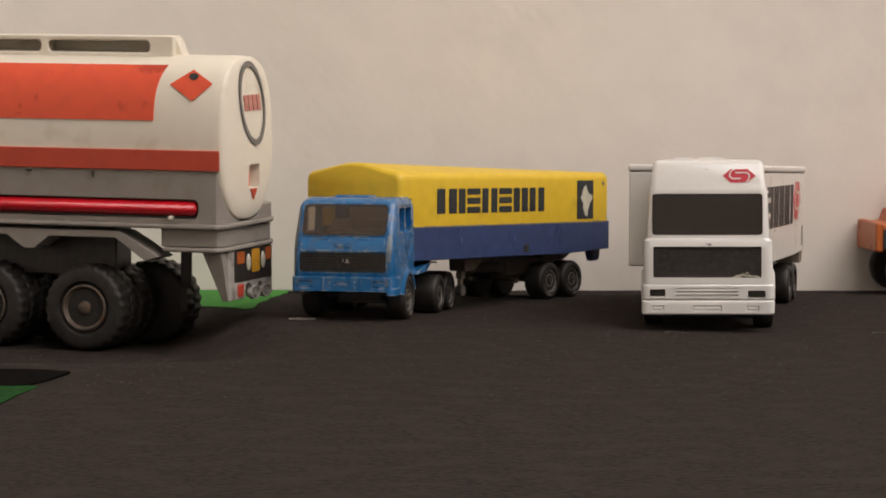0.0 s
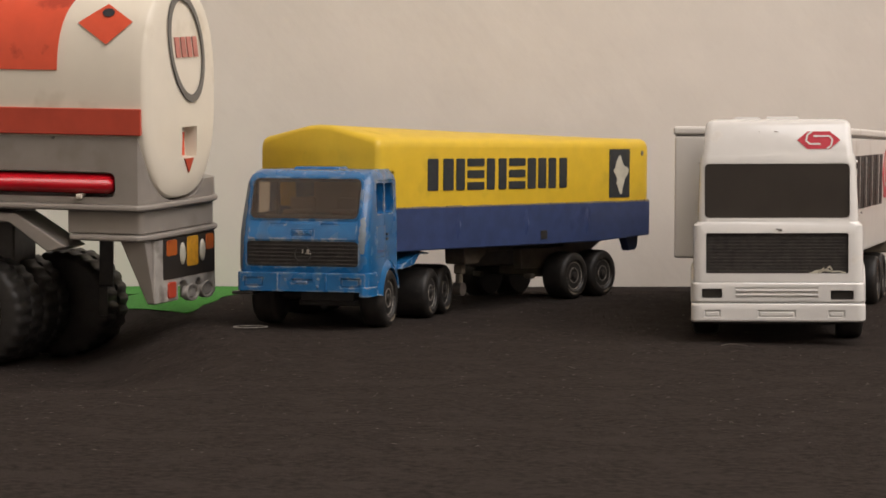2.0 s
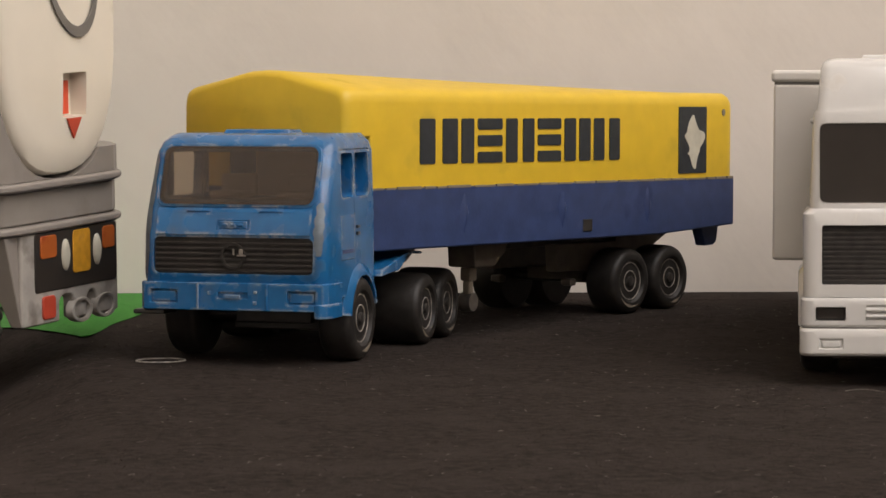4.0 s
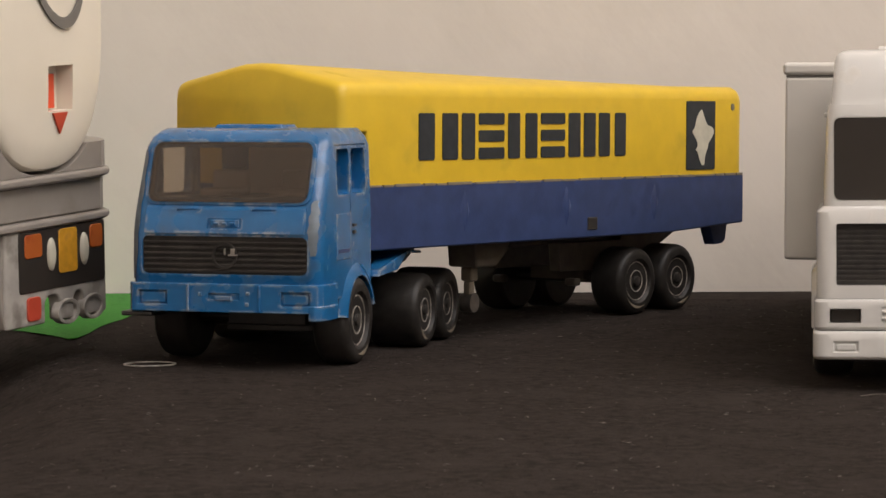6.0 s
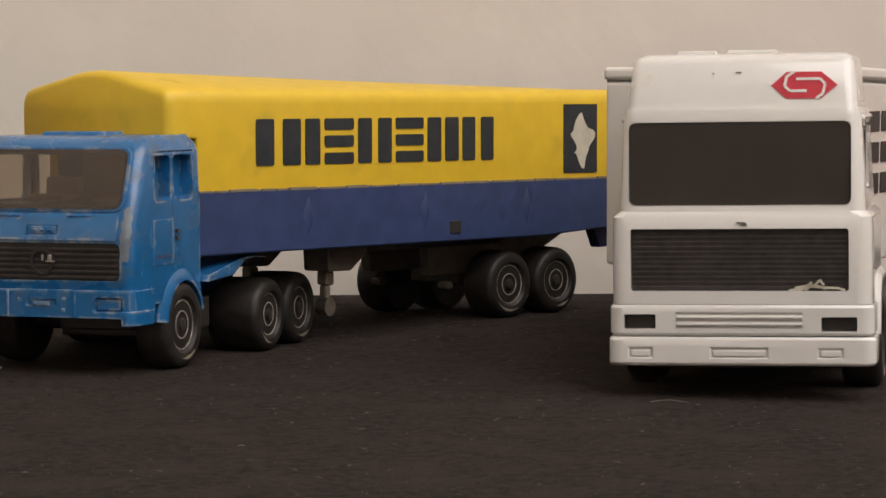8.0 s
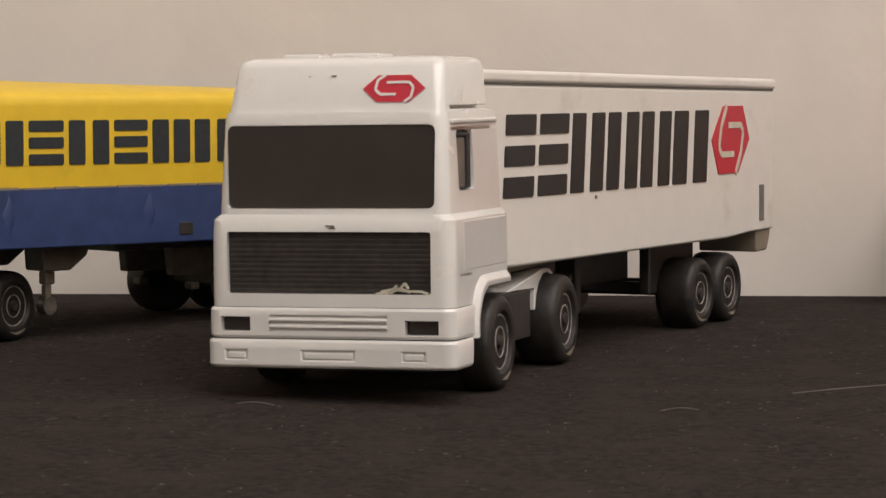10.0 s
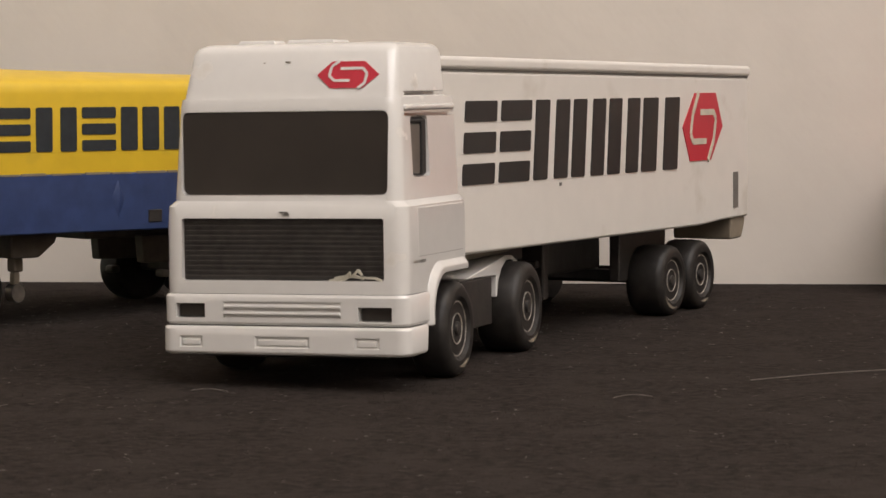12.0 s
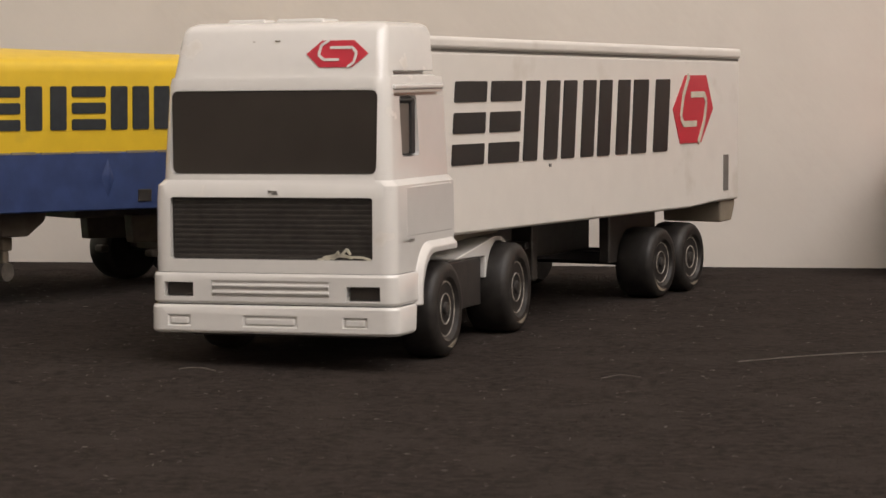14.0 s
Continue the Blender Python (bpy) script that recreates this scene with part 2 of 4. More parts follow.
def ground_below(m, u, v):
    """The local height, in centimetres, at which a thing posed at m meets the level mat under (u, v)."""
    return -(m[2][0] * u + m[2][1] * v + m[2][3] / CM) / m[2][2]


def shorten(t, k):
    """Makes a thing k times as long from its nose; its wheels stay round and where they were put."""
    for ob in t.children_recursive:
        if ob.name.split(".")[0] not in ("wheel", "rim", "hub", "scuff", "axle"):
            ob.data.transform(Matrix.Diagonal((1, k, 1, 1)))


# ---- wheels ----
def toy_wheel(parent, u, v, z, r, width, side, ring=HUB):
    """A wheel on the outside of a thing; side is +1 or -1 along x and u its outer face."""
    bm = bmesh.new()
    o = u
    prof = [(r * 0.30, o - side * width), (r * 0.86, o - side * width), (r * 0.96, o - side * width * 0.92), (r, o - side * width * 0.80), (r, o - side * (0.13 + 0.1 * width)),
            (r * 0.985, o - side * 0.085), (r * 0.95, o - side * 0.04), (r * 0.88, o - side * 0.012), (r * 0.78, o), (r * 0.66, o - side * 0.008), (r * 0.615, o - side * 0.035),
            (r * 0.585, o - side * 0.05), (0.02, o - side * 0.05)]
    lathe(bm, prof, "x", (0, v, z), 40)
    tyre = part("wheel", bm, TYRE, parent)
    bm = bmesh.new()
    for r0, r1, h in ((0.574, 0.548, 0.008), (0.325, 0.300, 0.010)):
        ring_lathe(bm, [(r * r1, o - side * 0.06), (r * r1, o - side * (0.05 - h)), (r * r0, o - side * (0.05 - h)), (r * r0, o - side * 0.06)], "x", (0, v, z), 28)
    part("rim", bm, ring, tyre, "thin dull silver rings")
    bm = bmesh.new()
    lathe(bm, [(r * 0.15, o - side * 0.06), (r * 0.14, o - side * 0.02), (0.01, o - side * 0.01)], "x", (0, v, z), 14)
    part("hub", bm, BLACK, tyre)
    # a pale scuff low on the sidewall, longer on some wheels
    bm = bmesh.new()
    a0, span = -95 + 25 * math.sin(5.0 * v + side), 58 + 14 * math.sin(3.0 * v)
    rows = []
    for i in range(9):
        a, thin = radians(a0 + span * (i / 8 - 0.5)), 0.008 + 0.042 * math.sin(math.pi * i / 8) ** 2
        rows.append([(o + side * d, v + r * (0.77 + k * thin) * math.cos(a), z + r * (0.77 + k * thin) * math.sin(a)) for k, d in ((-1, -0.03), (-0.8, 0.004), (0.8, 0.004), (1, -0.03))])
    loft(bm, rows)
    part("scuff", bm, TAN, tyre, "pale worn scuff on the sidewall")
    return tyre


def rise(m, u, v):
    """How far the felt under (u, v) lies over the level, in centimetres."""
    p = m.to_3x3() @ Vector((u, v, 0)) + m.translation / CM
    return mat_height(p.x, p.y)


def axle_pair(parent, m, v, r, width, outer, ring=HUB):
    for side in (1, -1):
        toy_wheel(parent, side * outer, v, ground_below(m, side * outer, v) + rise(m, side * outer, v) + r, r, width, side, ring)
    bm = bmesh.new()
    z = ground_below(m, 0, v) + rise(m, 0, v) + r
    lathe(bm, [(0.07, -outer + 0.1), (0.07, outer - 0.1)], "x", (0, v, z), 12)
    part("axle", bm, BLACK, parent)

# ---- structure: mat, table, walls, ceiling ----
def ease(a, b, t):
    t = max(0.0, min(1.0, (t - a) / (b - a)))
    return t * t * (3 - 2 * t)


def mat_height(x, y):
    """The mat's height in centimetres: it sags under the tanker and a little at the wall, and lies in a low fold behind the yellow trailer."""
    sag = -0.80 * ease(5.2, 7.7, -x - 0.10 * max(0.0, y - 6)) * ease(-7, 2, y)
    back = -0.13 * ease(8.5, 13.4, y)
    fold = 0.10 * math.exp(-((x - 1.9) / 2.2) ** 2 - ((y - 8.3) / 1.7) ** 2)
    return sag + back + fold


WALL_Y = 13.6


def mat_edge(y):
    """Where the green felt ends towards the road, in centimetres."""
    return -5.66 + 0.29 * (y - 5.2) + 0.03 * math.sin(y * 3.1)


def sheet(name, mat, x_of, ys, nx, lift, thick, label):
    bm = bmesh.new()
    rows = []
    for y in ys:
        xa, xb = x_of(y)
        rows.append([bm.verts.new((xa + (xb - xa) * i / nx, y, mat_height(xa + (xb - xa) * i / nx, y) + lift)) for i in range(nx + 1)])
    for a, b in zip(rows, rows[1:]):
        for i in range(nx):
            bm.faces.new((a[i], a[i + 1], b[i + 1], b[i]))
    ob = part(name, bm, mat)
    mod = ob.modifiers.new("thickness", "SOLIDIFY")
    mod.thickness, mod.offset = thick * CM, -1
    return tagged(ob, label, "felt mat", kind="structure")


sheet("ground", FELT, lambda y: (-34.0, 34.0), [-38 + 0.4685 * j for j in range(111)], 170, 0.0, 0.1,
      "black felt mat with pale lint lying on a table")
sheet("ground_green", GREEN, lambda y: (-5.46 - 0.29 * (y - 6.2) if y < 11.2 else -34.0, mat_edge(y)), [6.2 + 0.1065 * j for j in range(70)], 150, 0.008, 0.006,
      "bright green felt beside the black felt")
bm = bmesh.new()
pts = [(-26.0, -17.0), (-12.9, -15.2), (-11.95, -12.7), (-11.5, -11.1), (-11.15, -10.1), (-11.35, -9.8), (-12.25, -9.75), (-26.0, -9.8)]
extrude(bm, pts, "z", 0.002, 0.03)
tagged(part("green_felt_corner", bm, DIMGREEN, bevel=0.02), "corner of dark green felt on the black felt", "felt scrap")
# black strip stands in for the shadowed gap under the felt edge
bm = bmesh.new()
pts = [(-26.0, -10.0), (-11.75, -10.0), (-11.35, -9.95), (-10.95, -9.2), (-10.6, -8.3), (-10.45, -7.85), (-10.95, -7.4), (-12.05, -7.3), (-26.0, -7.3)]
extrude(bm, pts, "z", 0.002, 0.045)
tagged(part("felt_edge_shadow", bm, SLIT, bevel=0.015), "flat black strip in place of the shadow under a raised felt edge", "cloth scrap")

# unseen table, kept pale to bounce fill light up under the trucks
bm = boxes((-120, 120, -120, WALL_Y, -5.0, -1.6))
tagged(part("table", bm, TABLE, bevel=0.3), "unseen wooden table top under the felt mats, pale to bounce light", "table", kind="structure")
bm = boxes((-150, 150, WALL_Y, WALL_Y + 12, -75, 175))
tagged(part("wall_north", bm, PLASTER), "off-white painted plaster wall behind the toys", "wall", kind="structure")
# added room shell, out of view; its pale paint bounces fill light
for nm, d in (("wall_west", (-162, -150, -190, WALL_Y + 12, -75, 175)), ("wall_east", (150, 162, -190, WALL_Y + 12, -75, 175)),
              ("wall_south", (-162, 162, -202, -190, -75, 175))):
    tagged(part(nm, boxes(d), ROOMWALL), "unseen plain room wall, pale to bounce light", "wall", kind="structure")
tagged(part("ceiling", boxes((-162, 162, -202, WALL_Y + 12, 175, 187)), ROOMWALL), "unseen plain ceiling, pale to bounce light", "ceiling", kind="structure")
tagged(part("floor", boxes((-162, 162, -202, WALL_Y + 12, -85, -75)), TABLE), "plain wooden room floor", "floor", kind="structure")


# ---- prints: plain shapes in place of brand lettering ----
def letter_blocks(parent, mat, u, v0, v1, z0, z1, kinds, gap, name, label, slant=0.0, thick=0.012):
    """Plain bars in place of each character, on the side at x = u: upright pairs (u), stacks of three (s) or a single bar (i)."""
    share = {"u": 1.0, "w": 1.25, "s": 0.85, "i": 0.42}
    total = sum(share[k] for k in kinds)
    run = (v1 - v0) - gap * (len(kinds) - 1)
    v = v0
    for n, k in enumerate(kinds):
        dv, h = run * share[k] / total, z1 - z0
        if k in "uw":
            bars = [(v, v + dv * 0.40, z0, z1), (v + dv * 0.60, v + dv, z0, z1)]
        elif k == "s":
            bars = [(v, v + dv, z0 + h * q, z0 + h * (q + 0.25)) for q in (0.0, 0.375, 0.75)]
        else:
            bars = [(v, v + dv, z0, z1)]
        bm = bmesh.new()
        for a, b, lo, hi in bars:
            pts = [(p + slant * (q - z0), q) for p, q in round_rect(a, b, lo, hi, 0.03, 3)]
            extrude(bm, pts, "x", u - 0.02, u + thick)
        part(name, bm, mat, parent, label if n == 0 else "")
        v += dv + gap


# ---- blue tractor unit ----
def blue_tractor(m):
    t = thing("toy_truck", "worn blue die-cast toy tractor unit with chipped paint", "toy truck", m)
    g = ground_below(m, 0, 1.5)
    W = 1.12
    BACK = 1.92

    def outline(z, v0, half, r=0.17, back=BACK):
        """A level section of the cab, rounded at its two front corners."""
        pts = []
        for s, a0 in ((-1, 180), (1, 270)):
            for i in range(6):
                a = radians(a0 + 18 * i)
                pts.append((s * (half - r) + r * math.cos(a), v0 + r + r * math.sin(a), z))
        return pts + [(half, back, z), (-half, back, z)]
    front = [(0.80, 0.06), (0.95, 0.05), (1.06, 0.0), (1.56, 0.02), (1.80, 0.10), (2.48, 0.39), (2.58, 0.47), (2.64, 0.57), (2.68, 0.74)]

    def front_at(z):
        for (z0, v0), (z1, v1) in zip(front, front[1:]):
            if z <= z1:
                return v0 + (v1 - v0) * (z - z0) / (z1 - z0)
        return front[-1][1]

    def half(z):
        return W if z < 1.75 else W - 0.03 * (z - 1.75) / 0.9 - 0.75 * max(0.0, z - 2.54)
    bm = bmesh.new()
    loft(bm, [outline(z, v, half(z), back=BACK - 0.7 * max(0, z - 2.56)) for z, v in front])
    cuts = []
    c = bmesh.new()  # windscreen opening, cut right into the cabin
    loft(c, [[(x, v + 0.4 * (z - 1.86) , z) for x, z in round_rect(-0.94, 0.94, 1.875, 2.535, 0.10)] for v in (-0.4, 0.42)])
    cuts.append(c)
    c = bmesh.new()  # hollow cabin
    extrude(c, [(0.36, 1.915), (0.56, 2.47), (1.80, 2.47), (1.80, 1.915)], "x", -1.0, 0.875)
    cuts.append(c)
    for s in (-1, 1):
        for a, b in (((0.66, 1.13), (1.20, 1.74)) if s > 0 else ((0.50, 1.74),)):
            c = bmesh.new()
            extrude(c, round_rect(a, b, 1.945, 2.455, 0.06), "x", s * (0.80 if s < 0 else 0.95), s * 1.3)
            cuts.append(c)
    cuts.append(boxes((-0.97, -0.66, 1.5, 2.4, 1.96, 2.44)))  # rear window
    c = bmesh.new()  # grille recess
    extrude(c, round_rect(-0.97, 0.97, 1.085, 1.50, 0.07), "y", -0.3, 0.07)
    cuts.append(c)
    for s in (-1, 1):  # wheel arches
        c = bmesh.new()
        lathe(c, [(0.51, s * 0.62), (0.51, s * 1.5)], "x", (0, 1.38, 0.53), 28)
        cuts.append(c)
        cuts.append(boxes((min(s * 1.06, s * 1.3), max(s * 1.06, s * 1.3), 0.62, 1.80, 2.487, 2.505)))
        cuts.append(boxes((min(s * 1.09, s * 1.3), max(s * 1.09, s * 1.3), 1.135, 1.15, 1.30, 1.93)))
    bm = carve(bm, *cuts)
    body = part("cab", bm, BLUE, t, bevel=0.025)
    # arch lips
    for s in (-1, 1):
        bm = bmesh.new()
        rings = []
        for i in range(15):
            a = radians(5 + 160 * i / 14)
            rings.append([(s * (W + d), 1.38 - r * math.cos(a), 0.53 + r * math.sin(a)) for r, d in ((0.495, -0.1), (0.495, 0.05), (0.55, 0.05), (0.66, -0.02), (0.66, -0.1))])
        loft(bm, rings)
        part("arch_lip", bm, BLUE, body)
    # hood panel edges, nameplate, worn corners
    bm = bmesh.new()
    extrude(bm, [(-0.012, 1.535), (0.075, 1.80), (0.115, 1.835), (0.2, 1.80), (0.1, 1.535)], "x", -0.94, 0.94)
    cuts = [boxes((-0.20, 0.20, -0.3, 0.045, 1.585, 1.70))]
    for s in (-1, 1):
        cuts.append(boxes((s * 0.44 - 0.14, s * 0.44 + 0.14, -0.2, 0.10, 1.775, 1.80)))
    hood = part("hood_panel", carve(bm, *cuts), BLUE, body, "raised front panel, rubbed at its edges", bevel=0.015)
    part("nameplate", boxes((-0.17, 0.17, 0.022, 0.05, 1.60, 1.685), (-0.13, -0.06, 0.008, 0.03, 1.625, 1.66), (-0.03, 0.03, 0.008, 0.03, 1.625, 1.66), (0.06, 0.13, 0.008, 0.03, 1.625, 1.66)), BLUE, hood, "blue badge plate in a recess", bevel=0.01)
    # chips: grey patches that follow the rounded front corners
    for s, z0, z1, a0, a1 in ((1, 1.30, 1.90, 8, 48), (-1, 1.02, 2.45, 22, 94)):
        bm = bmesh.new()
        rows = []
        for k in range(15):
            z = z0 + (z1 - z0) * k / 14
            edge = 5 * math.sin(k * 1.9) + 4 * math.sin(k * 4.3)
            squeeze = math.sin(math.pi * (0.08 + 0.84 * k / 14)) ** 0.5
            mid = 0.5 * (a0 + a1) + edge
            span = 0.5 * (a1 - a0) * squeeze
            rows.append([(s * (half(z) - 0.17 + 0.176 * math.sin(radians(mid + span * q))), front_at(z) + 0.17 - 0.176 * math.cos(radians(mid + span * q)), z) for q in (-1, -0.5, 0, 0.5, 1)])
        loft(bm, rows, close=False, caps=False)
        part("chipped_paint", bm, WORN, body, "bare grey metal where the enamel is chipped")
    for s in (-1, 1):
        a, b = sorted((s * 0.72, s * (W - 0.002)))
        part("rear_flap", boxes((a, b, 1.86, BACK, 0.55, 0.81)), BLUE, body, bevel=0.015)
    bm = bmesh.new()
    wide, tall = round_rect(-0.98, 0.98, 1.845, 2.56, 0.12), round_rect(-0.935, 0.935, 1.88, 2.53, 0.10)
    rings = [[(x, 0.4 * (z - 1.86) + 0.118 + dv, z) for x, z in pts] for pts, dv in ((wide, 0.03), (wide, -0.012), (tall, -0.012), (tall, 0.05))]
    loft(bm, rings, caps=False)
    gasket = bmesh.new()
    lip = round_rect(-0.905, 0.905, 1.90, 2.505, 0.10)
    loft(gasket, [[(x, 0.4 * (z - 1.86) + 0.118 + dv, z) for x, z in pts] for pts, dv in ((tall, -0.002), (lip, 0.004), (lip, 0.05), (tall, 0.05))], caps=False)
    part("windscreen_gasket", gasket, BLACK, body, "dark rubber edge of the windscreen")
    part("windscreen_seal", bm, BLUE, body, "worn blue frame round the windscreen", bevel=0.008)
    part("roof_hatch", boxes((-0.42, 0.42, 0.85, 1.4, 2.66, 2.725, 0.03)), BLUE, body, bevel=0.02)
    # grille
    bars = [(-0.96, 0.96, 0.02, 0.05, 1.105 + 0.062 * k, 1.135 + 0.062 * k) for k in range(6)]
    gr = part("grille", boxes((-0.97, 0.97, 0.04, 0.075, 1.085, 1.50), *bars), GRILLE, t, "black ribbed grille, worn", bevel=0.006)
    bm = bmesh.new()
    ring_lathe(bm, [(0.12, 0.0), (0.15, 0.0), (0.15, 0.03), (0.12, 0.03)], "y", (0.0, 0.0, 1.29), 24)
    part("badge_ring", bm, GRILLE, gr)
    part("badge_glint", boxes((0.08, 0.13, -0.012, 0.03, 1.30, 1.37), (0.05, 0.16, -0.01, 0.03, 1.285, 1.305), (0.0, 0.02, -0.01, 0.03, 1.30, 1.37)), CHROME, gr, "worn silver badge paint", bevel=0.008)
    # bumper with corner lamps
    bm = bmesh.new()
    plan = [(-1.16, 0.55), (-1.16, 0.16), (-1.14, 0.07), (-1.09, 0.0), (-1.03, -0.02), (1.03, -0.02), (1.09, 0.0), (1.14, 0.07), (1.16, 0.16), (1.16, 0.55), (0.9, 0.7), (-0.9, 0.7)]
    extrude(bm, plan, "z", 0.665, 0.985)
    cuts = [boxes((s * 0.84 - 0.17, s * 0.84 + 0.17, -0.2, 0.02, 0.745, 0.90)) for s in (-1, 1)]
    cuts += [boxes((-0.18, 0.18, -0.2, 0.0, 0.81, 0.87))]
    bm = carve(bm, *cuts)
    bmesh.ops.triangulate(bm, faces=bm.faces[:])
    bp = part("bumper", bm, BLUE, t, bevel=0.02, smooth=20)
    bm = bmesh.new()
    extrude(bm, [(0.99, 0.50), (0.99, -0.025), (1.06, -0.03), (1.14, 0.04), (1.175, 0.16), (1.175, 0.50)], "z", 0.585, 0.76)
    part("bumper_foot", bm, BLUE, bp, "lower end of the bumper", bevel=0.02)
    for s in (-1, 1):
        part("head_lamp", boxes((s * 0.84 - 0.15, s * 0.84 + 0.15, 0.0, 0.04, 0.76, 0.885)), BLUE, bp, "lamp moulded in the blue bumper", bevel=0.015)
        part("bumper_rib", boxes((s * 0.42 - 0.015, s * 0.42 + 0.015, -0.04, 0.01, 0.68, 0.97)), BLUE, bp, bevel=0.01)
    part("towing_eye", boxes((-0.10, 0.10, -0.045, 0.0, 0.80, 0.85), (-0.30, -0.25, -0.03, 0.0, 0.84, 0.89), (0.25, 0.30, -0.03, 0.0, 0.735, 0.78), (0.26, 0.31, -0.03, 0.0, 0.86, 0.90)), BLUE, bp, bevel=0.012)
    part("under_tray", boxes((-1.24, -0.86, 0.02, 0.5, 0.605, 0.66)), BLACK, t, "black plastic base", bevel=0.02)
    part("frame_rail", boxes((-0.55, 0.55, 1.62, 4.5, g + 0.30, 0.715)), BLACK, t, bevel=0.02)
    part("front_sump", boxes((-0.40, 0.55, 1.25, 1.60, g + 0.40, 0.70)), BLACK, t, bevel=0.02)
    # door details
    for s in (-1, 1):
        a, b = sorted((s * 1.10, s * 1.127))
        part("door", boxes((a, b, 0.60, 1.14, 1.22, 1.74)), BLUE, body, bevel=0.02)
        part("door_step", boxes((min(a, s * 1.13), max(b, s * 1.13), 0.66, 1.08, 1.30, 1.34)), NAVY, body)
        part("door_handle", boxes((a, b + 0.02, 1.20, 1.29, 1.50, 1.535), (a, b + 0.02, 1.20, 1.29, 1.58, 1.61)), BLACK, body)
        part("quarter_light", boxes((min(s * 0.96, s * 1.06), max(s * 0.96, s * 1.06), *((0.78, 0.81) if s > 0 else (0.66, 0.685)), 1.95, 2.45)), BLUE, body, bevel=0.01)
    # interior
    part("windscreen", _pane([(x, 0.09 + 0.4 * (z - 1.86), z) for x, z in round_rect(-0.94, 0.94, 1.875, 2.535, 0.10)], (0, 0.02, 0)), GLASS, t, "clear tinted plastic windscreen")
    part("cabin_lining", boxes((-0.30, 0.80, 1.70, 1.78, 1.925, 2.465)), LINING, t, "grey-brown cabin lining", bevel=0.02)
    for s in (-1, 1):
        part("cab_seat", boxes((s * 0.42 - 0.22, s * 0.42 + 0.22, 1.40, 1.56, 1.92, 2.20), (s * 0.42 - 0.22, s * 0.42 + 0.22, 0.95, 1.39, 1.92, 2.0)), LINING, t, bevel=0.04)
    # chassis rear
    part("chassis", boxes((-0.45, 0.45, 1.94, 4.5, 0.72, 0.95)), BLUE, t, bevel=0.03)
    part("coupling_plate", boxes((-0.5, 0.5, 3.2, 4.3, 0.955, 1.09)), BLUE, t, bevel=0.03)
    for s in (-1, 1):
        a, b = sorted((s * 0.45, s * 1.22))
        bm = bmesh.new()
        extrude(bm, [(1.93, 0.97), (1.97, 1.05), (2.95, 1.20), (3.3, 1.22), (3.7, 1.19), (3.7, 1.16), (3.3, 1.18), (3.06, 1.165), (2.70, 1.01)], "x", a, b)
        part("mudguard", bm, BLUE, t, bevel=0.02)
        part("fuel_tank", boxes((min(s * .45, s * .95), max(s * .45, s * .95), 1.8, 2.6, g + 0.35, 0.78)), BLACK, t, bevel=0.05)
    shorten(t, 0.90)
    for v, r, w, outer in ((1.22, 0.50, 0.42, 1.17), (3.22, 0.445, 0.68, 1.34), (4.12, 0.445, 0.68, 1.34)):
        axle_pair(t, m, v, r, w, outer)
    return t


def _pane(pts, thick):
    bm = bmesh.new()
    loft(bm, [pts, [tuple(p[k] + thick[k] for k in range(3)) for p in pts]])
    return bm


blue_tractor(pose(-0.03879, 0.02631, -0.00018, -0.81, -0.91, -26.50))


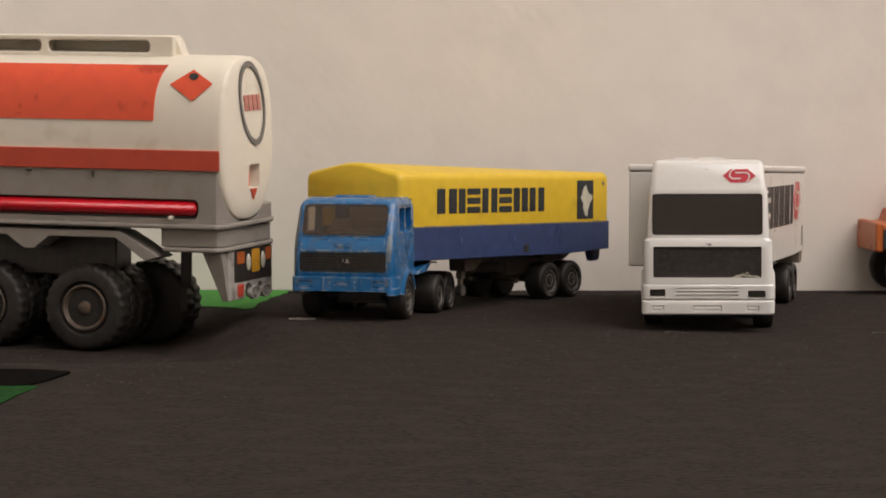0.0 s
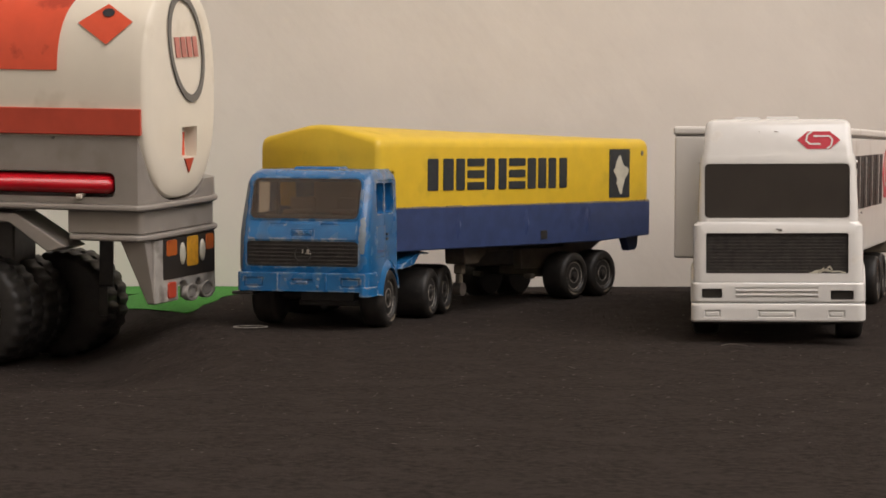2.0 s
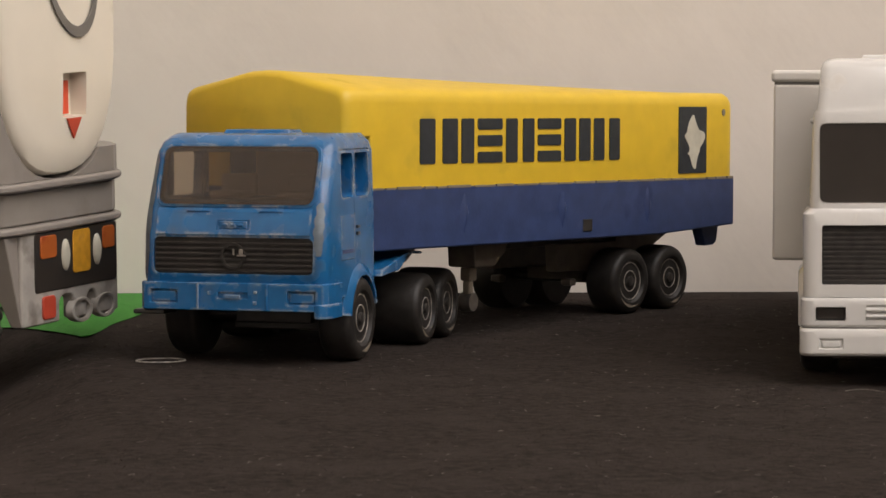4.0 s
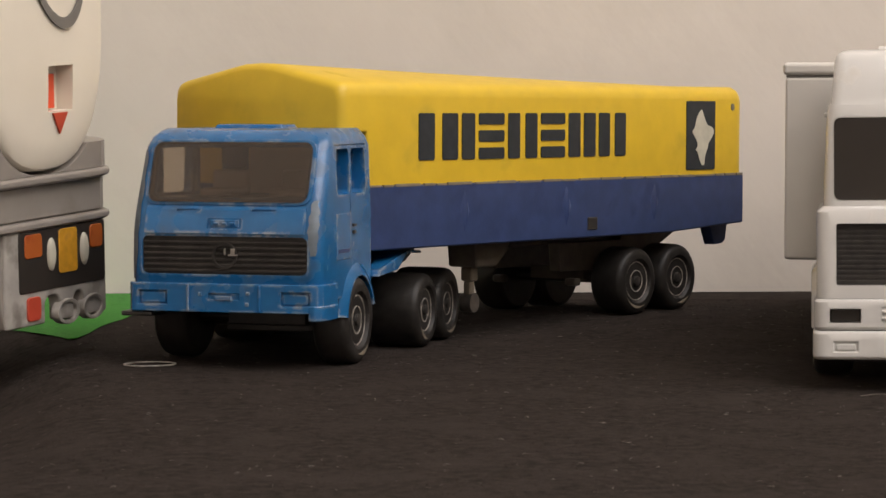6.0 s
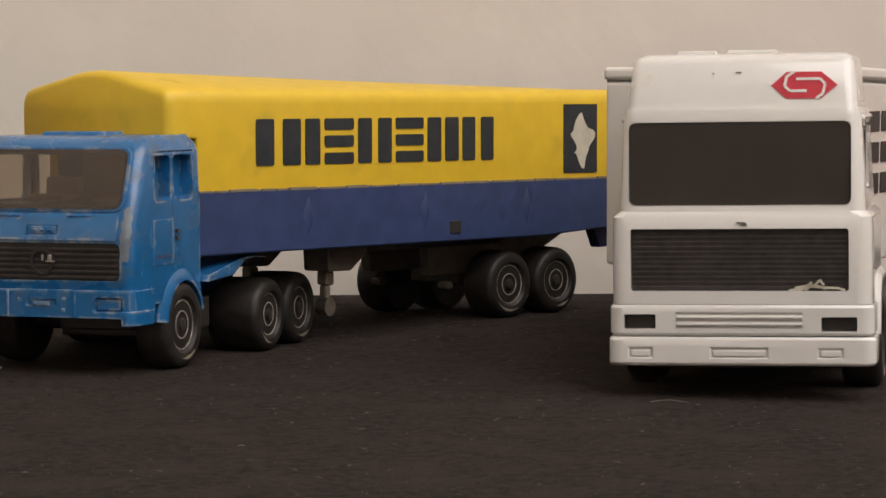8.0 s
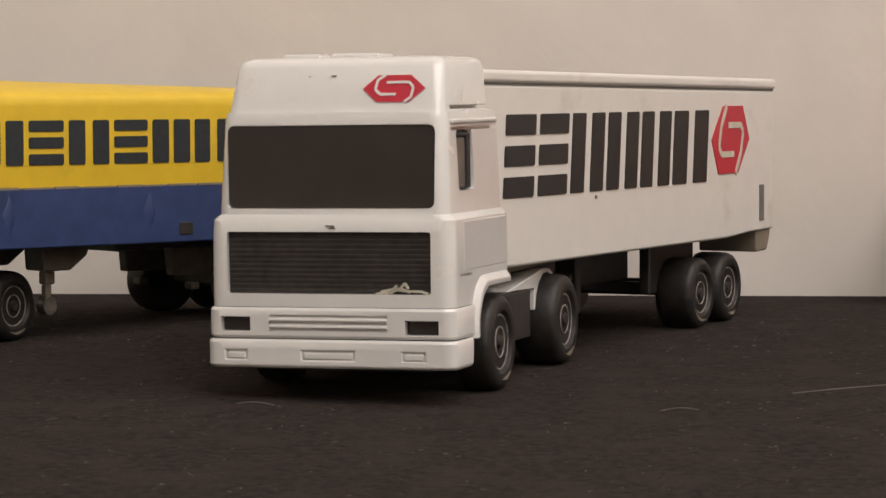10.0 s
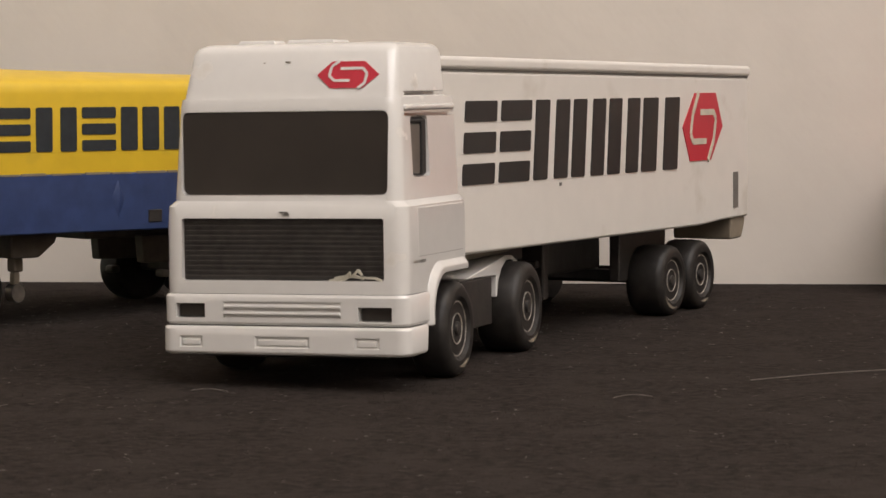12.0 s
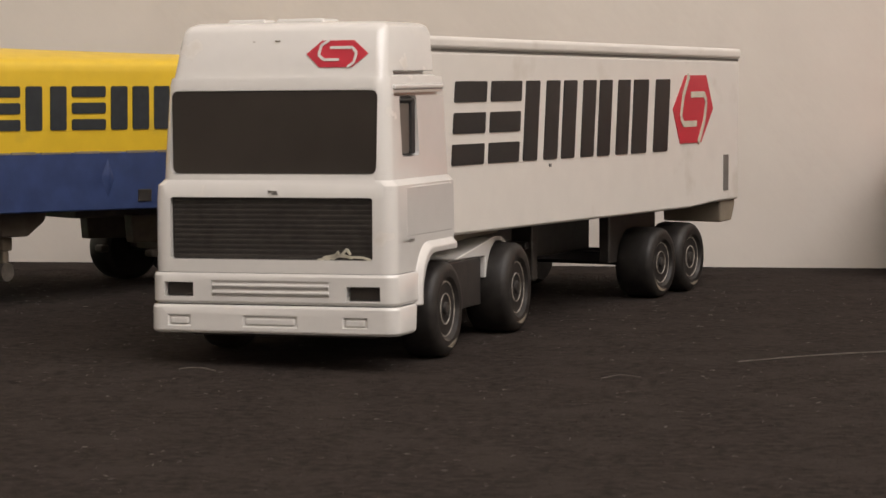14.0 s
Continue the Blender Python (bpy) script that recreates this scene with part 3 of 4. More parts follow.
# ---- yellow and blue semi-trailer ----
def yellow_trailer(m):
    t = thing("toy_trailer", "yellow and dark blue plastic toy box trailer with dark printed bars", "toy trailer", m)
    H, L, V0 = 1.31, 11.34, 0.74
    m = m @ Matrix.Translation((-0.41 * CM, 0, 0))
    t.matrix_world = m
    bm = bmesh.new()

    def section(v, k, drop):
        """A section of the canvas top: the ridge sinks from the front gable towards the tail."""
        f = (v - V0) / (L - V0)
        eave, ridge = 3.235 - 0.025 * f - drop, 3.465 - 0.215 * f - drop
        half = [(1.0, 2.03), (1.0, eave - 0.16), (0.992, eave - 0.08), (0.965, eave - 0.02), (0.91, eave + 0.02), (0.20, ridge - 0.012), (0.0, ridge)]
        return [(H * k * x, v, z) for x, z in half] + [(-H * k * x, v, z) for x, z in half[-2::-1]]
    loft(bm, [section(v, k, d) for v, k, d in ((V0, 0.93, 0.09), (V0 + 0.03, 0.96, 0.05), (V0 + 0.08, 0.985, 0.02), (V0 + 0.18, 1.0, 0.0), (3.0, 1.0, 0.006), (6.0, 1.0, 0.010),
                                                (9.0, 1.0, 0.006), (L - 0.2, 1.0, 0.0), (L - 0.08, 0.99, 0.02), (L, 0.955, 0.10))])
    bm = carve(bm, boxes((-3, 3, 0, 1.30, 1.5, 2.66)))
    top = part("box", bm, YELLOW, t, "yellow ridged canvas-like top", bevel=0.03)
    bm = bmesh.new()
    extrude(bm, [(1.31, 1.30), (9.0, 1.30), (10.7, 1.36), (11.33, 1.38), (11.33, 2.045), (1.31, 2.045)], "x", -H - 0.025, H + 0.025)
    low = part("lower_body", bm, NAVY, t, "dark blue lower body", bevel=0.025)
    for s in (-1, 1):
        a, b = sorted((s * (H + 0.02), s * (H + 0.04)))
        for v in (3.55, 6.15, 8.6):
            bm = bmesh.new()
            base, peak = s * (H + 0.02), s * (H + 0.065)
            loft(bm, [[(base, v, 1.44), (base, v - 0.13, 1.72), (base, v, 1.98), (base, v + 0.13, 1.72)], [(peak, v, 1.60), (peak, v - 0.012, 1.72), (peak, v, 1.84), (peak, v + 0.012, 1.72)]])
            part("body_rib", bm, NAVY, low)
        part("side_catch", boxes((a, b, 6.72, 6.98, 1.40, 1.56)), BLACK, low, bevel=0.01)
    # rough seam edge
    bm = bmesh.new()
    rnd = random.Random(4)
    v = 1.33
    while v < L - 0.1:
        w = rnd.uniform(0.15, 0.6)
        box(bm, H + 0.005, H + 0.03, v, min(v + w, L - 0.05), 2.03, 2.052 + rnd.uniform(0, 0.014))
        v += w + rnd.uniform(0.02, 0.12)
    part("seam", bm, TAN, low, "rough moulding seam")
    letter_blocks(t, INK, H, 2.48, 7.80, 2.33, 2.885, "wisusiiu", 0.10, "print_block", "dark bars in place of the printed name")
    bm = bmesh.new()
    extrude(bm, round_rect(9.58, 10.45, 2.12, 3.04, 0.02), "x", H - 0.02, H + 0.012)
    pic = part("picture_panel", bm, INK, t, "dark printed panel with a pale plain patch")
    bm = bmesh.new()
    extrude(bm, [(10.04 + 0.25 * math.cos(a) * (1 + 0.30 * math.sin(3 * a + 0.6) + 0.16 * math.sin(7 * a)), 2.55 + 0.30 * math.sin(a) * (1 + 0.26 * math.sin(4 * a + 1.0))) for a in [2 * math.pi * i / 48 for i in range(48)]], "x", H, H + 0.02)
    part("pale_patch", bm, PALE, pic)
    bm = bmesh.new()
    lathe(bm, [(0.05, H - 0.02), (0.05, H + 0.012), (0.02, H + 0.014)], "x", (0, 11.0, 2.96), 10)
    part("rivet", bm, TAN, t)
    # underside
    part("chassis", boxes((-0.40, 0.40, 6.3, 9.4, 1.15, 1.297)), UNDER, t, bevel=0.03)
    bm = bmesh.new()
    for a, b in ((-0.62, -0.44), (0.44, 0.62)):
        extrude(bm, [(7.2, 1.19), (7.25, 0.82), (9.6, 0.80), (9.9, 1.02), (10.7, 1.30), (10.7, 1.335), (9.0, 1.295), (8.95, 1.19)], "x", a, b)
    part("bogie", bm, UNDER, t, "two dark brown bogie frames", bevel=0.03)
    part("cross_beam", boxes((-0.435, 0.435, 8.2, 8.5, 0.66, 0.84)), UNDER, t, bevel=0.02)
    for s in (-1, 1):
        bm = bmesh.new()
        extrude(bm, [(4.45, 1.297), (5.35, 1.297), (5.28, 1.16), (4.98, 0.98), (4.48, 0.98)], "x", min(s * 0.5, s * 0.95), max(s * 0.5, s * 0.95))
        part("leg_bracket", bm, UNDER, t, bevel=0.03)
        a, b = sorted((s * 0.58, s * 0.76))
        leg = part("support_leg", boxes((a + 0.03, b - 0.03, 4.68, 4.80, 0.58, 0.80), (a, b, 4.66, 4.84, 0.795, 0.975)), TAN, t, "grey-brown support leg", bevel=0.03)
        bm = bmesh.new()
        lathe(bm, [(0.12, a), (0.12, b)], "x", (0, 4.74, 0.53), 16)
        part("leg_roller", bm, CHROME, leg)
        bm = bmesh.new()
        extrude(bm, [(10.66, 1.385), (11.26, 1.385), (11.20, 1.14), (11.10, 1.09), (10.84, 1.08)], "x", min(s * 0.95, s * 1.12), max(s * 0.95, s * 1.12))
        part("rear_guard", bm, NAVY, t, bevel=0.02)
        part("brake_pod", boxes((min(s * .5, s * .68), max(s * .5, s * .68), 7.55, 7.72, 0.62, 0.72)), UNDER, t, bevel=0.03)
    shorten(t, 0.809)
    for v in (6.79, 7.76):
        axle_pair(t, m, v, 0.445, 0.50, 1.22)
    return t


yellow_trailer(pose(-0.03528, 0.03750, -0.00072, -0.72, -0.99, -47.20))


# ---- white tractor unit ----
def white_tractor(m):
    t = thing("toy_truck", "white die-cast toy tractor unit with black windscreen and grille", "toy truck", m)
    g = ground_below(m, 0, 1.4)

    def arch(grow):
        """The wheel arch in the side view: upright at its front, rounded at the top, open to the back."""
        top, fore = 1.155 + grow, 0.74 - grow
        pts = [(3.0, 0.1), (fore - 0.02, 0.1), (fore, 0.62)]
        for i in range(9):
            a = radians(172 - 82 * i / 8)
            pts.append((fore + 0.46 + 0.46 * math.cos(a), top - 0.46 + 0.46 * math.sin(a)))
        return pts + [(3.0, top)]

    def outline(z, v0, half, r=0.16, back=2.05):
        pts = []
        for i in range(6):
            a = radians(180 + 90 * i / 5)
            pts.append((-half + r + r * math.cos(a), v0 + r + r * math.sin(a), z))
        for i in range(6):
            a = radians(270 + 90 * i / 5)
            pts.append((half - r + r * math.cos(a), v0 + r + r * math.sin(a), z))
        pts += [(half, back, z), (-half, back, z)]
        return pts
    bm = bmesh.new()
    loft(bm, [outline(0.99, -0.10, 1.36), outline(1.75, -0.09, 1.36), outline(1.90, -0.07, 1.355), outline(1.96, -0.03, 1.29), outline(2.95, 0.05, 1.245), outline(3.03, 0.08, 1.235)])
    cuts = []
    c = bmesh.new()
    extrude(c, round_rect(-1.18, 1.145, 2.02, 2.895, 0.07), "y", -0.4, 0.10)
    cuts.append(c)
    c = bmesh.new()
    extrude(c, round_rect(-1.155, 1.12, 1.13, 1.78, 0.03), "y", -0.4, 0.0)
    cuts.append(c)
    for s in (-1, 1):
        c = bmesh.new()
        extrude(c, round_rect(0.46, 1.06, 2.19, 2.83, 0.05), "x", s * 1.15, s * 1.5)
        cuts.append(c)
        c = bmesh.new()
        extrude(c, arch(0.0), "x", s * 0.7, s * 1.6)
        cuts.append(c)
        a, b = sorted((s * 1.225, s * 1.5))
        cuts.append(boxes((a - (0.05 if s > 0 else 0.0), b + (0.0 if s > 0 else 0.05), 0.28, 2.2, 2.825, 2.862)))
        cuts.append(boxes((a + (0.08 if s > 0 else -0.0), b + (0.0 if s > 0 else -0.08), 0.2, 0.62, 1.30, 1.33)))
    bm = carve(bm, *cuts)
    cab = part("cab", bm, WHITE, t, bevel=0.03)
    # roof fairing
    bm = bmesh.new()
    loft(bm, [outline(3.00, 0.12, 1.215, 0.12, 1.85), outline(3.10, 0.15, 1.20, 0.12, 1.85), outline(3.50, 0.30, 1.165, 0.12, 1.85), outline(3.565, 0.36, 1.135, 0.12, 1.83), outline(3.60, 0.46, 1.08, 0.12, 1.78), outline(3.615, 0.62, 1.0, 0.12, 1.7)])
    cuts = []
    for s in (-1, 1):
        a, b = sorted((s * 1.08, s * 1.4))
        cuts.append(boxes((a, b, 0.42, 1.9, 3.05, 3.085)))
    bm = carve(bm, *cuts)
    fair = part("roof_fairing", bm, WHITE, t, bevel=0.03)
    part("roof_moulding", boxes((-0.72, -0.28, 0.55, 0.9, 3.60, 3.645, 0.02), (-0.2, 0.35, 0.66, 1.2, 3.61, 3.65, 0.02)), WHITE, fair, bevel=0.015)
    for s in (-1, 1):
        a, b = sorted((s * 1.20, s * 1.28))
        part("gutter", boxes((a, b, 0.25, 2.0, 2.89, 2.95)), WHITE, cab, bevel=0.025)
        bm = bmesh.new()
        extrude(bm, round_rect(0.47, 1.05, 2.20, 2.82, 0.05), "x", min(s * 1.13, s * 1.205), max(s * 1.13, s * 1.205))
        win = part("side_window", bm, GRILLE, cab, "dark window with a thick black frame")
        part("window_frame", boxes((min(s * 1.20, s * 1.25), max(s * 1.20, s * 1.25), 0.88, 1.03, 2.21, 2.78), (min(s * 1.20, s * 1.25), max(s * 1.20, s * 1.25), 0.49, 1.03, 2.755, 2.80)), INKBLACK, win, bevel=0.02)
        # the pane's lighter grey paints in a reflection on the dark window
        part("pane", boxes((min(s * 1.20, s * 1.232), max(s * 1.20, s * 1.232), 0.50, 0.87, 2.22, 2.75)), SIDEGLASS, win, "grey-brown pane", bevel=0.02)
        a, b = sorted((s * 1.30, s * 1.364))
        part("door_panel", boxes((a, b, 0.34, 1.98, 1.36, 1.88)), WHITE, cab, bevel=0.012)
        bm = bmesh.new()
        inner, outer = arch(-0.005)[1:-1], arch(0.13)[1:-1]
        inner, outer = inner + [(2.0, inner[-1][1])], outer + [(2.0, outer[-1][1])]
        rows = [[(s * d, p[0], p[1]) for d, p in ((1.28, q), (1.415, q), (1.42, ((q[0] + w[0]) / 2, (q[1] + w[1]) / 2)), (1.36, w), (1.28, w))] for q, w in zip(inner, outer) if q[1] > 0.6]
        loft(bm, rows)
        part("arch_lip", bm, WHITE, cab, "raised white wheel arch lip", bevel=0.02)
    bm = bmesh.new()
    extrude(bm, round_rect(-1.175, 1.14, 2.025, 2.89, 0.07), "y", 0.06, 0.12)
    part("windscreen", bm, SMOKE, cab, "opaque black windscreen")
    bars = [(-1.148, 1.113, -0.036, -0.02, 1.145 + 0.0525 * k, 1.178 + 0.0525 * k) for k in range(12)]
    gr = part("grille", boxes((-1.152, 1.117, -0.03, 0.02, 1.132, 1.778), *bars), GRILLE, cab, "black ribbed grille with a chip at its lower edge", bevel=0.005)
    bm = bmesh.new()
    for pts in ([(0.50, 1.135), (0.62, 1.15), (0.74, 1.175), (0.84, 1.165), (1.0, 1.16), (1.08, 1.135)], [(0.60, 1.13), (0.68, 1.17), (0.73, 1.22), (0.71, 1.16)], [(0.66, 1.14), (0.78, 1.20), (0.82, 1.245), (0.86, 1.19)], [(0.56, 1.16), (0.70, 1.185), (0.80, 1.18), (0.88, 1.15)]):
        for (x0, z0), (x1, z1) in zip(pts, pts[1:]):
            n = Vector((z1 - z0, x0 - x1)).normalized() * 0.011
            extrude(bm, [(x0 + n.x, z0 + n.y), (x1 + n.x, z1 + n.y), (x1 - n.x, z1 - n.y), (x0 - n.x, z0 - n.y)], "y", -0.065, -0.03)
    part("chipped_edge", bm, PALE, gr, "pale frayed chip at the edge of the grille")
    part("badge", boxes((-0.03, 0.05, -0.095, -0.07, 1.835, 1.85), (0.0, 0.07, -0.095, -0.07, 1.81, 1.825), (0.02, 0.06, -0.095, -0.07, 1.82, 1.845), (-0.04, -0.01, -0.095, -0.07, 1.842, 1.852)), GREYINK, cab, "small worn grey badge")
    # lamp panel and bumper

    def front_block(z0, z1, v0, half, name, cuts, label, back):
        bm = bmesh.new()
        loft(bm, [outline(z0, v0 + 0.03, half - 0.02, 0.14, back - 0.06), outline(z0 + 0.03, v0, half, 0.14, back), outline(z1 - 0.03, v0, half, 0.14, back + 0.03), outline(z1, v0 + 0.02, half - 0.015, 0.14, back + 0.03)])
        cl = list(cuts)
        for s in (-1, 1):
            c = bmesh.new()
            extrude(c, arch(0.0), "x", s * 0.7, s * 1.7)
            cl.append(c)
        return part(name, carve(bm, *cl), WHITE, t, label, bevel=0.018)
    sockets = ((-1.225, -0.895, 0.735, 0.885), (0.835, 1.205, 0.71, 0.86))
    lamps = [boxes((a, b, -0.4, 0.06, c, d)) for a, b, c, d in sockets]
    slats = [boxes((-0.68, 0.64, -0.4, -0.085, z, z + 0.022)) for z in (0.74, 0.81, 0.885)]
    lp = front_block(0.66, 0.985, -0.12, 1.385, "lamp_panel", lamps + slats, "", 0.70)
    for a, b, c, d in sockets:
        part("head_lamp", boxes((a + 0.005, b - 0.005, -0.04, 0.05, c + 0.005, d - 0.005)), SMOKE, lp, "black rectangular head lamp", bevel=0.02)
    part("lamp_panel_slats", boxes(*[(-0.68, 0.64, -0.135, -0.10, z, z + 0.032) for z in (0.768, 0.84)]), WHITE, lp, bevel=0.012)
    fogs = []
    for a, b in ((-1.18, -0.93), (-0.32, 0.28), (0.80, 1.06)):
        fogs.append(boxes((a, b, -0.4, -0.105, 0.43, 0.535)))
    bpart = front_block(0.345, 0.65, -0.135, 1.40, "bumper", fogs, "", 0.52)
    for a, b in ((-1.18, -0.93), (-0.32, 0.28), (0.80, 1.06)):
        part("fog_lamp", boxes((a + 0.02, b - 0.02, -0.13, -0.08, 0.44, 0.515)), WHITE, bpart, bevel=0.02)
    # logo on the fairing: a plain red hexagon with pale strokes
    def fairing_v(z):
        return 0.15 + 0.12 * (z - 3.10) / 0.32
    hexa = [(0.31, 3.27), (0.47, 3.13), (0.83, 3.13), (1.0, 3.27), (0.83, 3.41), (0.47, 3.41)]
    bm = bmesh.new()
    loft(bm, [[(x, fairing_v(z) + d, z) for x, z in hexa] for d in (-0.012, 0.03)])
    logo = part("logo", bm, LOGORED, fair, "red hexagonal mark with pale strokes")
    bm = bmesh.new()
    for stroke in ([(0.55, 3.41), (0.47, 3.36), (0.45, 3.26), (0.51, 3.21), (0.68, 3.21)], [(0.78, 3.13), (0.85, 3.18), (0.87, 3.28), (0.82, 3.335), (0.57, 3.335)]):
        for (x0, z0), (x1, z1) in zip(stroke, stroke[1:]):
            n = Vector((z1 - z0, x0 - x1)).normalized() * 0.014
            q = [(x0 + n.x, z0 + n.y), (x1 + n.x, z1 + n.y), (x1 - n.x, z1 - n.y), (x0 - n.x, z0 - n.y)]
            loft(bm, [[(x, fairing_v(z) + d, z) for x, z in q] for d in (-0.022, 0.0)])
    part("logo_stroke", bm, WHITE, logo)
    part("paint_chip", boxes((-0.31, -0.29, 0.253, 0.27, 3.40, 3.408), (-0.06, -0.005, 0.253, 0.27, 3.405, 3.417)), TAN, fair, "tiny paint chips")
    # arches, chassis
    for s in (-1, 1):
        a, b = sorted((s * 0.5, s * 1.15))
        part("side_tank", boxes((a, b, 2.35, 3.80, g + 0.40, 0.955), (a, b, 2.5, 3.1, 0.95, 0.985)), BLACK, t, "black side tank", bevel=0.03)
        bm = bmesh.new()
        extrude(bm, [(2.70, 0.975), (4.08, 1.125), (4.40, 1.165), (4.68, 1.15), (4.94, 1.07), (5.10, 0.96), (5.05, 0.93), (4.88, 1.03), (4.66, 1.10), (4.42, 1.10), (4.22, 1.01), (4.09, 0.88), (4.02, 0.70), (3.98, 0.70), (4.0, 0.95)], "x", a, b)
        part("mudguard", bm, WHITE, t, "white wedge-shaped mudguard", bevel=0.015)
        part("tail_pin", boxes((min(s * 0.95, s * 1.25), max(s * 0.95, s * 1.25), 5.04, 5.14, 0.55, 0.66)), CHROME, t, bevel=0.03)
    part("chassis", boxes((-0.49, 0.49, 0.95, 5.15, g + 0.35, 0.95)), BLACK, t, bevel=0.03)
    part("coupling_plate", boxes((-0.48, 0.48, 3.2, 4.7, 0.954, 1.14)), BLACK, t, bevel=0.03)
    part("front_sump", boxes((-1.05, 1.05, 0.2, 0.9, 0.30, 0.55)), BLACK, t, bevel=0.03)
    shorten(t, 0.89)
    for v, w in ((1.53, 0.44), (4.08, 0.54)):
        axle_pair(t, m, v, 0.53, w, 1.40)
    return t


white_tractor(pose(0.03507, 0.00033, 0.00018, -1.04, -1.21, -17.00))


# ---- white semi-trailer ----
def white_trailer(m):
    t = thing("toy_trailer", "white plastic toy box trailer with black printed bars and red mark", "toy trailer", m)
    H, L = 1.40, 11.36
    bm = bmesh.new()
    extrude(bm, [(0.0, 1.27), (9.3, 1.27), (10.3, 1.31), (L, 1.32), (L, 3.235), (0.0, 3.33)], "x", -H, H)
    body = part("box", bm, WHITE_TR, t, bevel=0.04)
    bm = bmesh.new()
    extrude(bm, [(-0.02, 3.35), (L + 0.02, 3.255), (L + 0.02, 3.40), (-0.02, 3.495)], "x", -H - 0.03, H + 0.03)
    part("roof_rim", bm, WHITE_TR, t, "rounded roof rim", bevel=0.05)
    # grey strip paints the shade in the gap below the rim
    bm = bmesh.new()
    extrude(bm, [(0.02, 3.325), (L - 0.02, 3.23), (L - 0.02, 3.26), (0.02, 3.355)], "x", -H + 0.01, H - 0.01)
    part("rim_shadow_gap", bm, GREYINK, t)
    letter_blocks(t, INKBLACK, H, 0.82, 8.25, 2.05, 2.99, "ssuuuw", 0.14, "print_block", "black bars in place of the printed name", slant=0.12)
    def on_side(p, q):
        """Plane coordinates of the mark, both from -1 to 1, to the trailer's side; it leans a little."""
        return 9.32 + 0.84 * p + 0.10 * q, 2.59 + 0.45 * q
    bm = bmesh.new()
    extrude(bm, [on_side(*p) for p in ((-1, 0), (-0.52, -1), (0.52, -1), (1, 0), (0.52, 1), (-0.52, 1))], "x", H - 0.02, H + 0.012)
    logo = part("logo", bm, LOGORED, t, "red hexagonal mark with pale strokes")
    bm = bmesh.new()
    for s in (-1, 1):
        stroke = [(s * -0.36, s * 1.0), (s * -0.57, s * 0.40), (s * -0.61, s * -0.22), (s * -0.46, s * -0.43), (s * 0.20, s * -0.43)]
        for (p0, q0), (p1, q1) in zip(stroke, stroke[1:]):
            (v0, z0), (v1, z1) = on_side(p0, q0), on_side(p1, q1)
            n = Vector((z1 - z0, v0 - v1)).normalized() * 0.04
            extrude(bm, [(v0 + n.x, z0 + n.y), (v1 + n.x, z1 + n.y), (v1 - n.x, z1 - n.y), (v0 - n.x, z0 - n.y)], "x", H, H + 0.02)
    part("logo_stroke", bm, PALE, logo)
    for s in (-1, 1):
        a, b = sorted((s * (H - 0.01), s * (H + 0.012)))
        part("side_marker", boxes((a, b, 10.66, 10.86, 1.46, 1.95)), GREYINK, t, "small dark marker")
        part("side_dot", boxes((a, b, 3.9, 3.96, 1.96, 2.0)), GREYINK, t)
        bm = bmesh.new()
        extrude(bm, [(10.66, 1.33), (11.34, 1.33), (11.30, 1.20), (11.18, 1.03), (10.70, 1.02)], "x", min(s * 0.5, s * 1.36), max(s * 0.5, s * 1.36))
        part("rear_guard", bm, TAN, t, bevel=0.03)
        a, b = sorted((s * 0.45, s * 0.75))
        leg = part("support_leg", boxes((a, b, 5.0, 5.2, 0.5, 1.2)), BLACK, t, bevel=0.03)
    part("chassis", boxes((-0.25, 0.25, 3.0, 8.4, 0.72, 1.266)), BLACK, t, "dark chassis spine", bevel=0.03)
    bm = bmesh.new()
    extrude(bm, [(0.25, 1.266), (3.3, 1.266), (3.1, 1.205), (0.5, 1.10)], "x", -1.05, 1.05)
    part("king_pin_plate", bm, TAN, t, "brown sloping plate under the nose", bevel=0.02)
    part("cross_beam", boxes((-0.74, 0.74, 8.08, 8.35, 0.58, 0.715)), BLACK, t, bevel=0.02)
    for s in (-1, 1):
        a, b = sorted((s * 0.745, s * 0.90))
        part("bogie_frame", boxes((a, b, 7.40, 9.25, 0.60, 1.266)), BLACK, t, bevel=0.03)
    part("leg_bracket", boxes((-0.7, 0.7, 4.9, 5.3, 0.9, 0.996)), BLACK, t, bevel=0.03)
    shorten(t, 0.835)
    for v in (6.87, 7.88):
        axle_pair(t, m, v, 0.465, 0.52, 1.38)
    return t


white_trailer(pose(0.03717, 0.01960, -0.00030, -0.96, -0.75, -25.18))


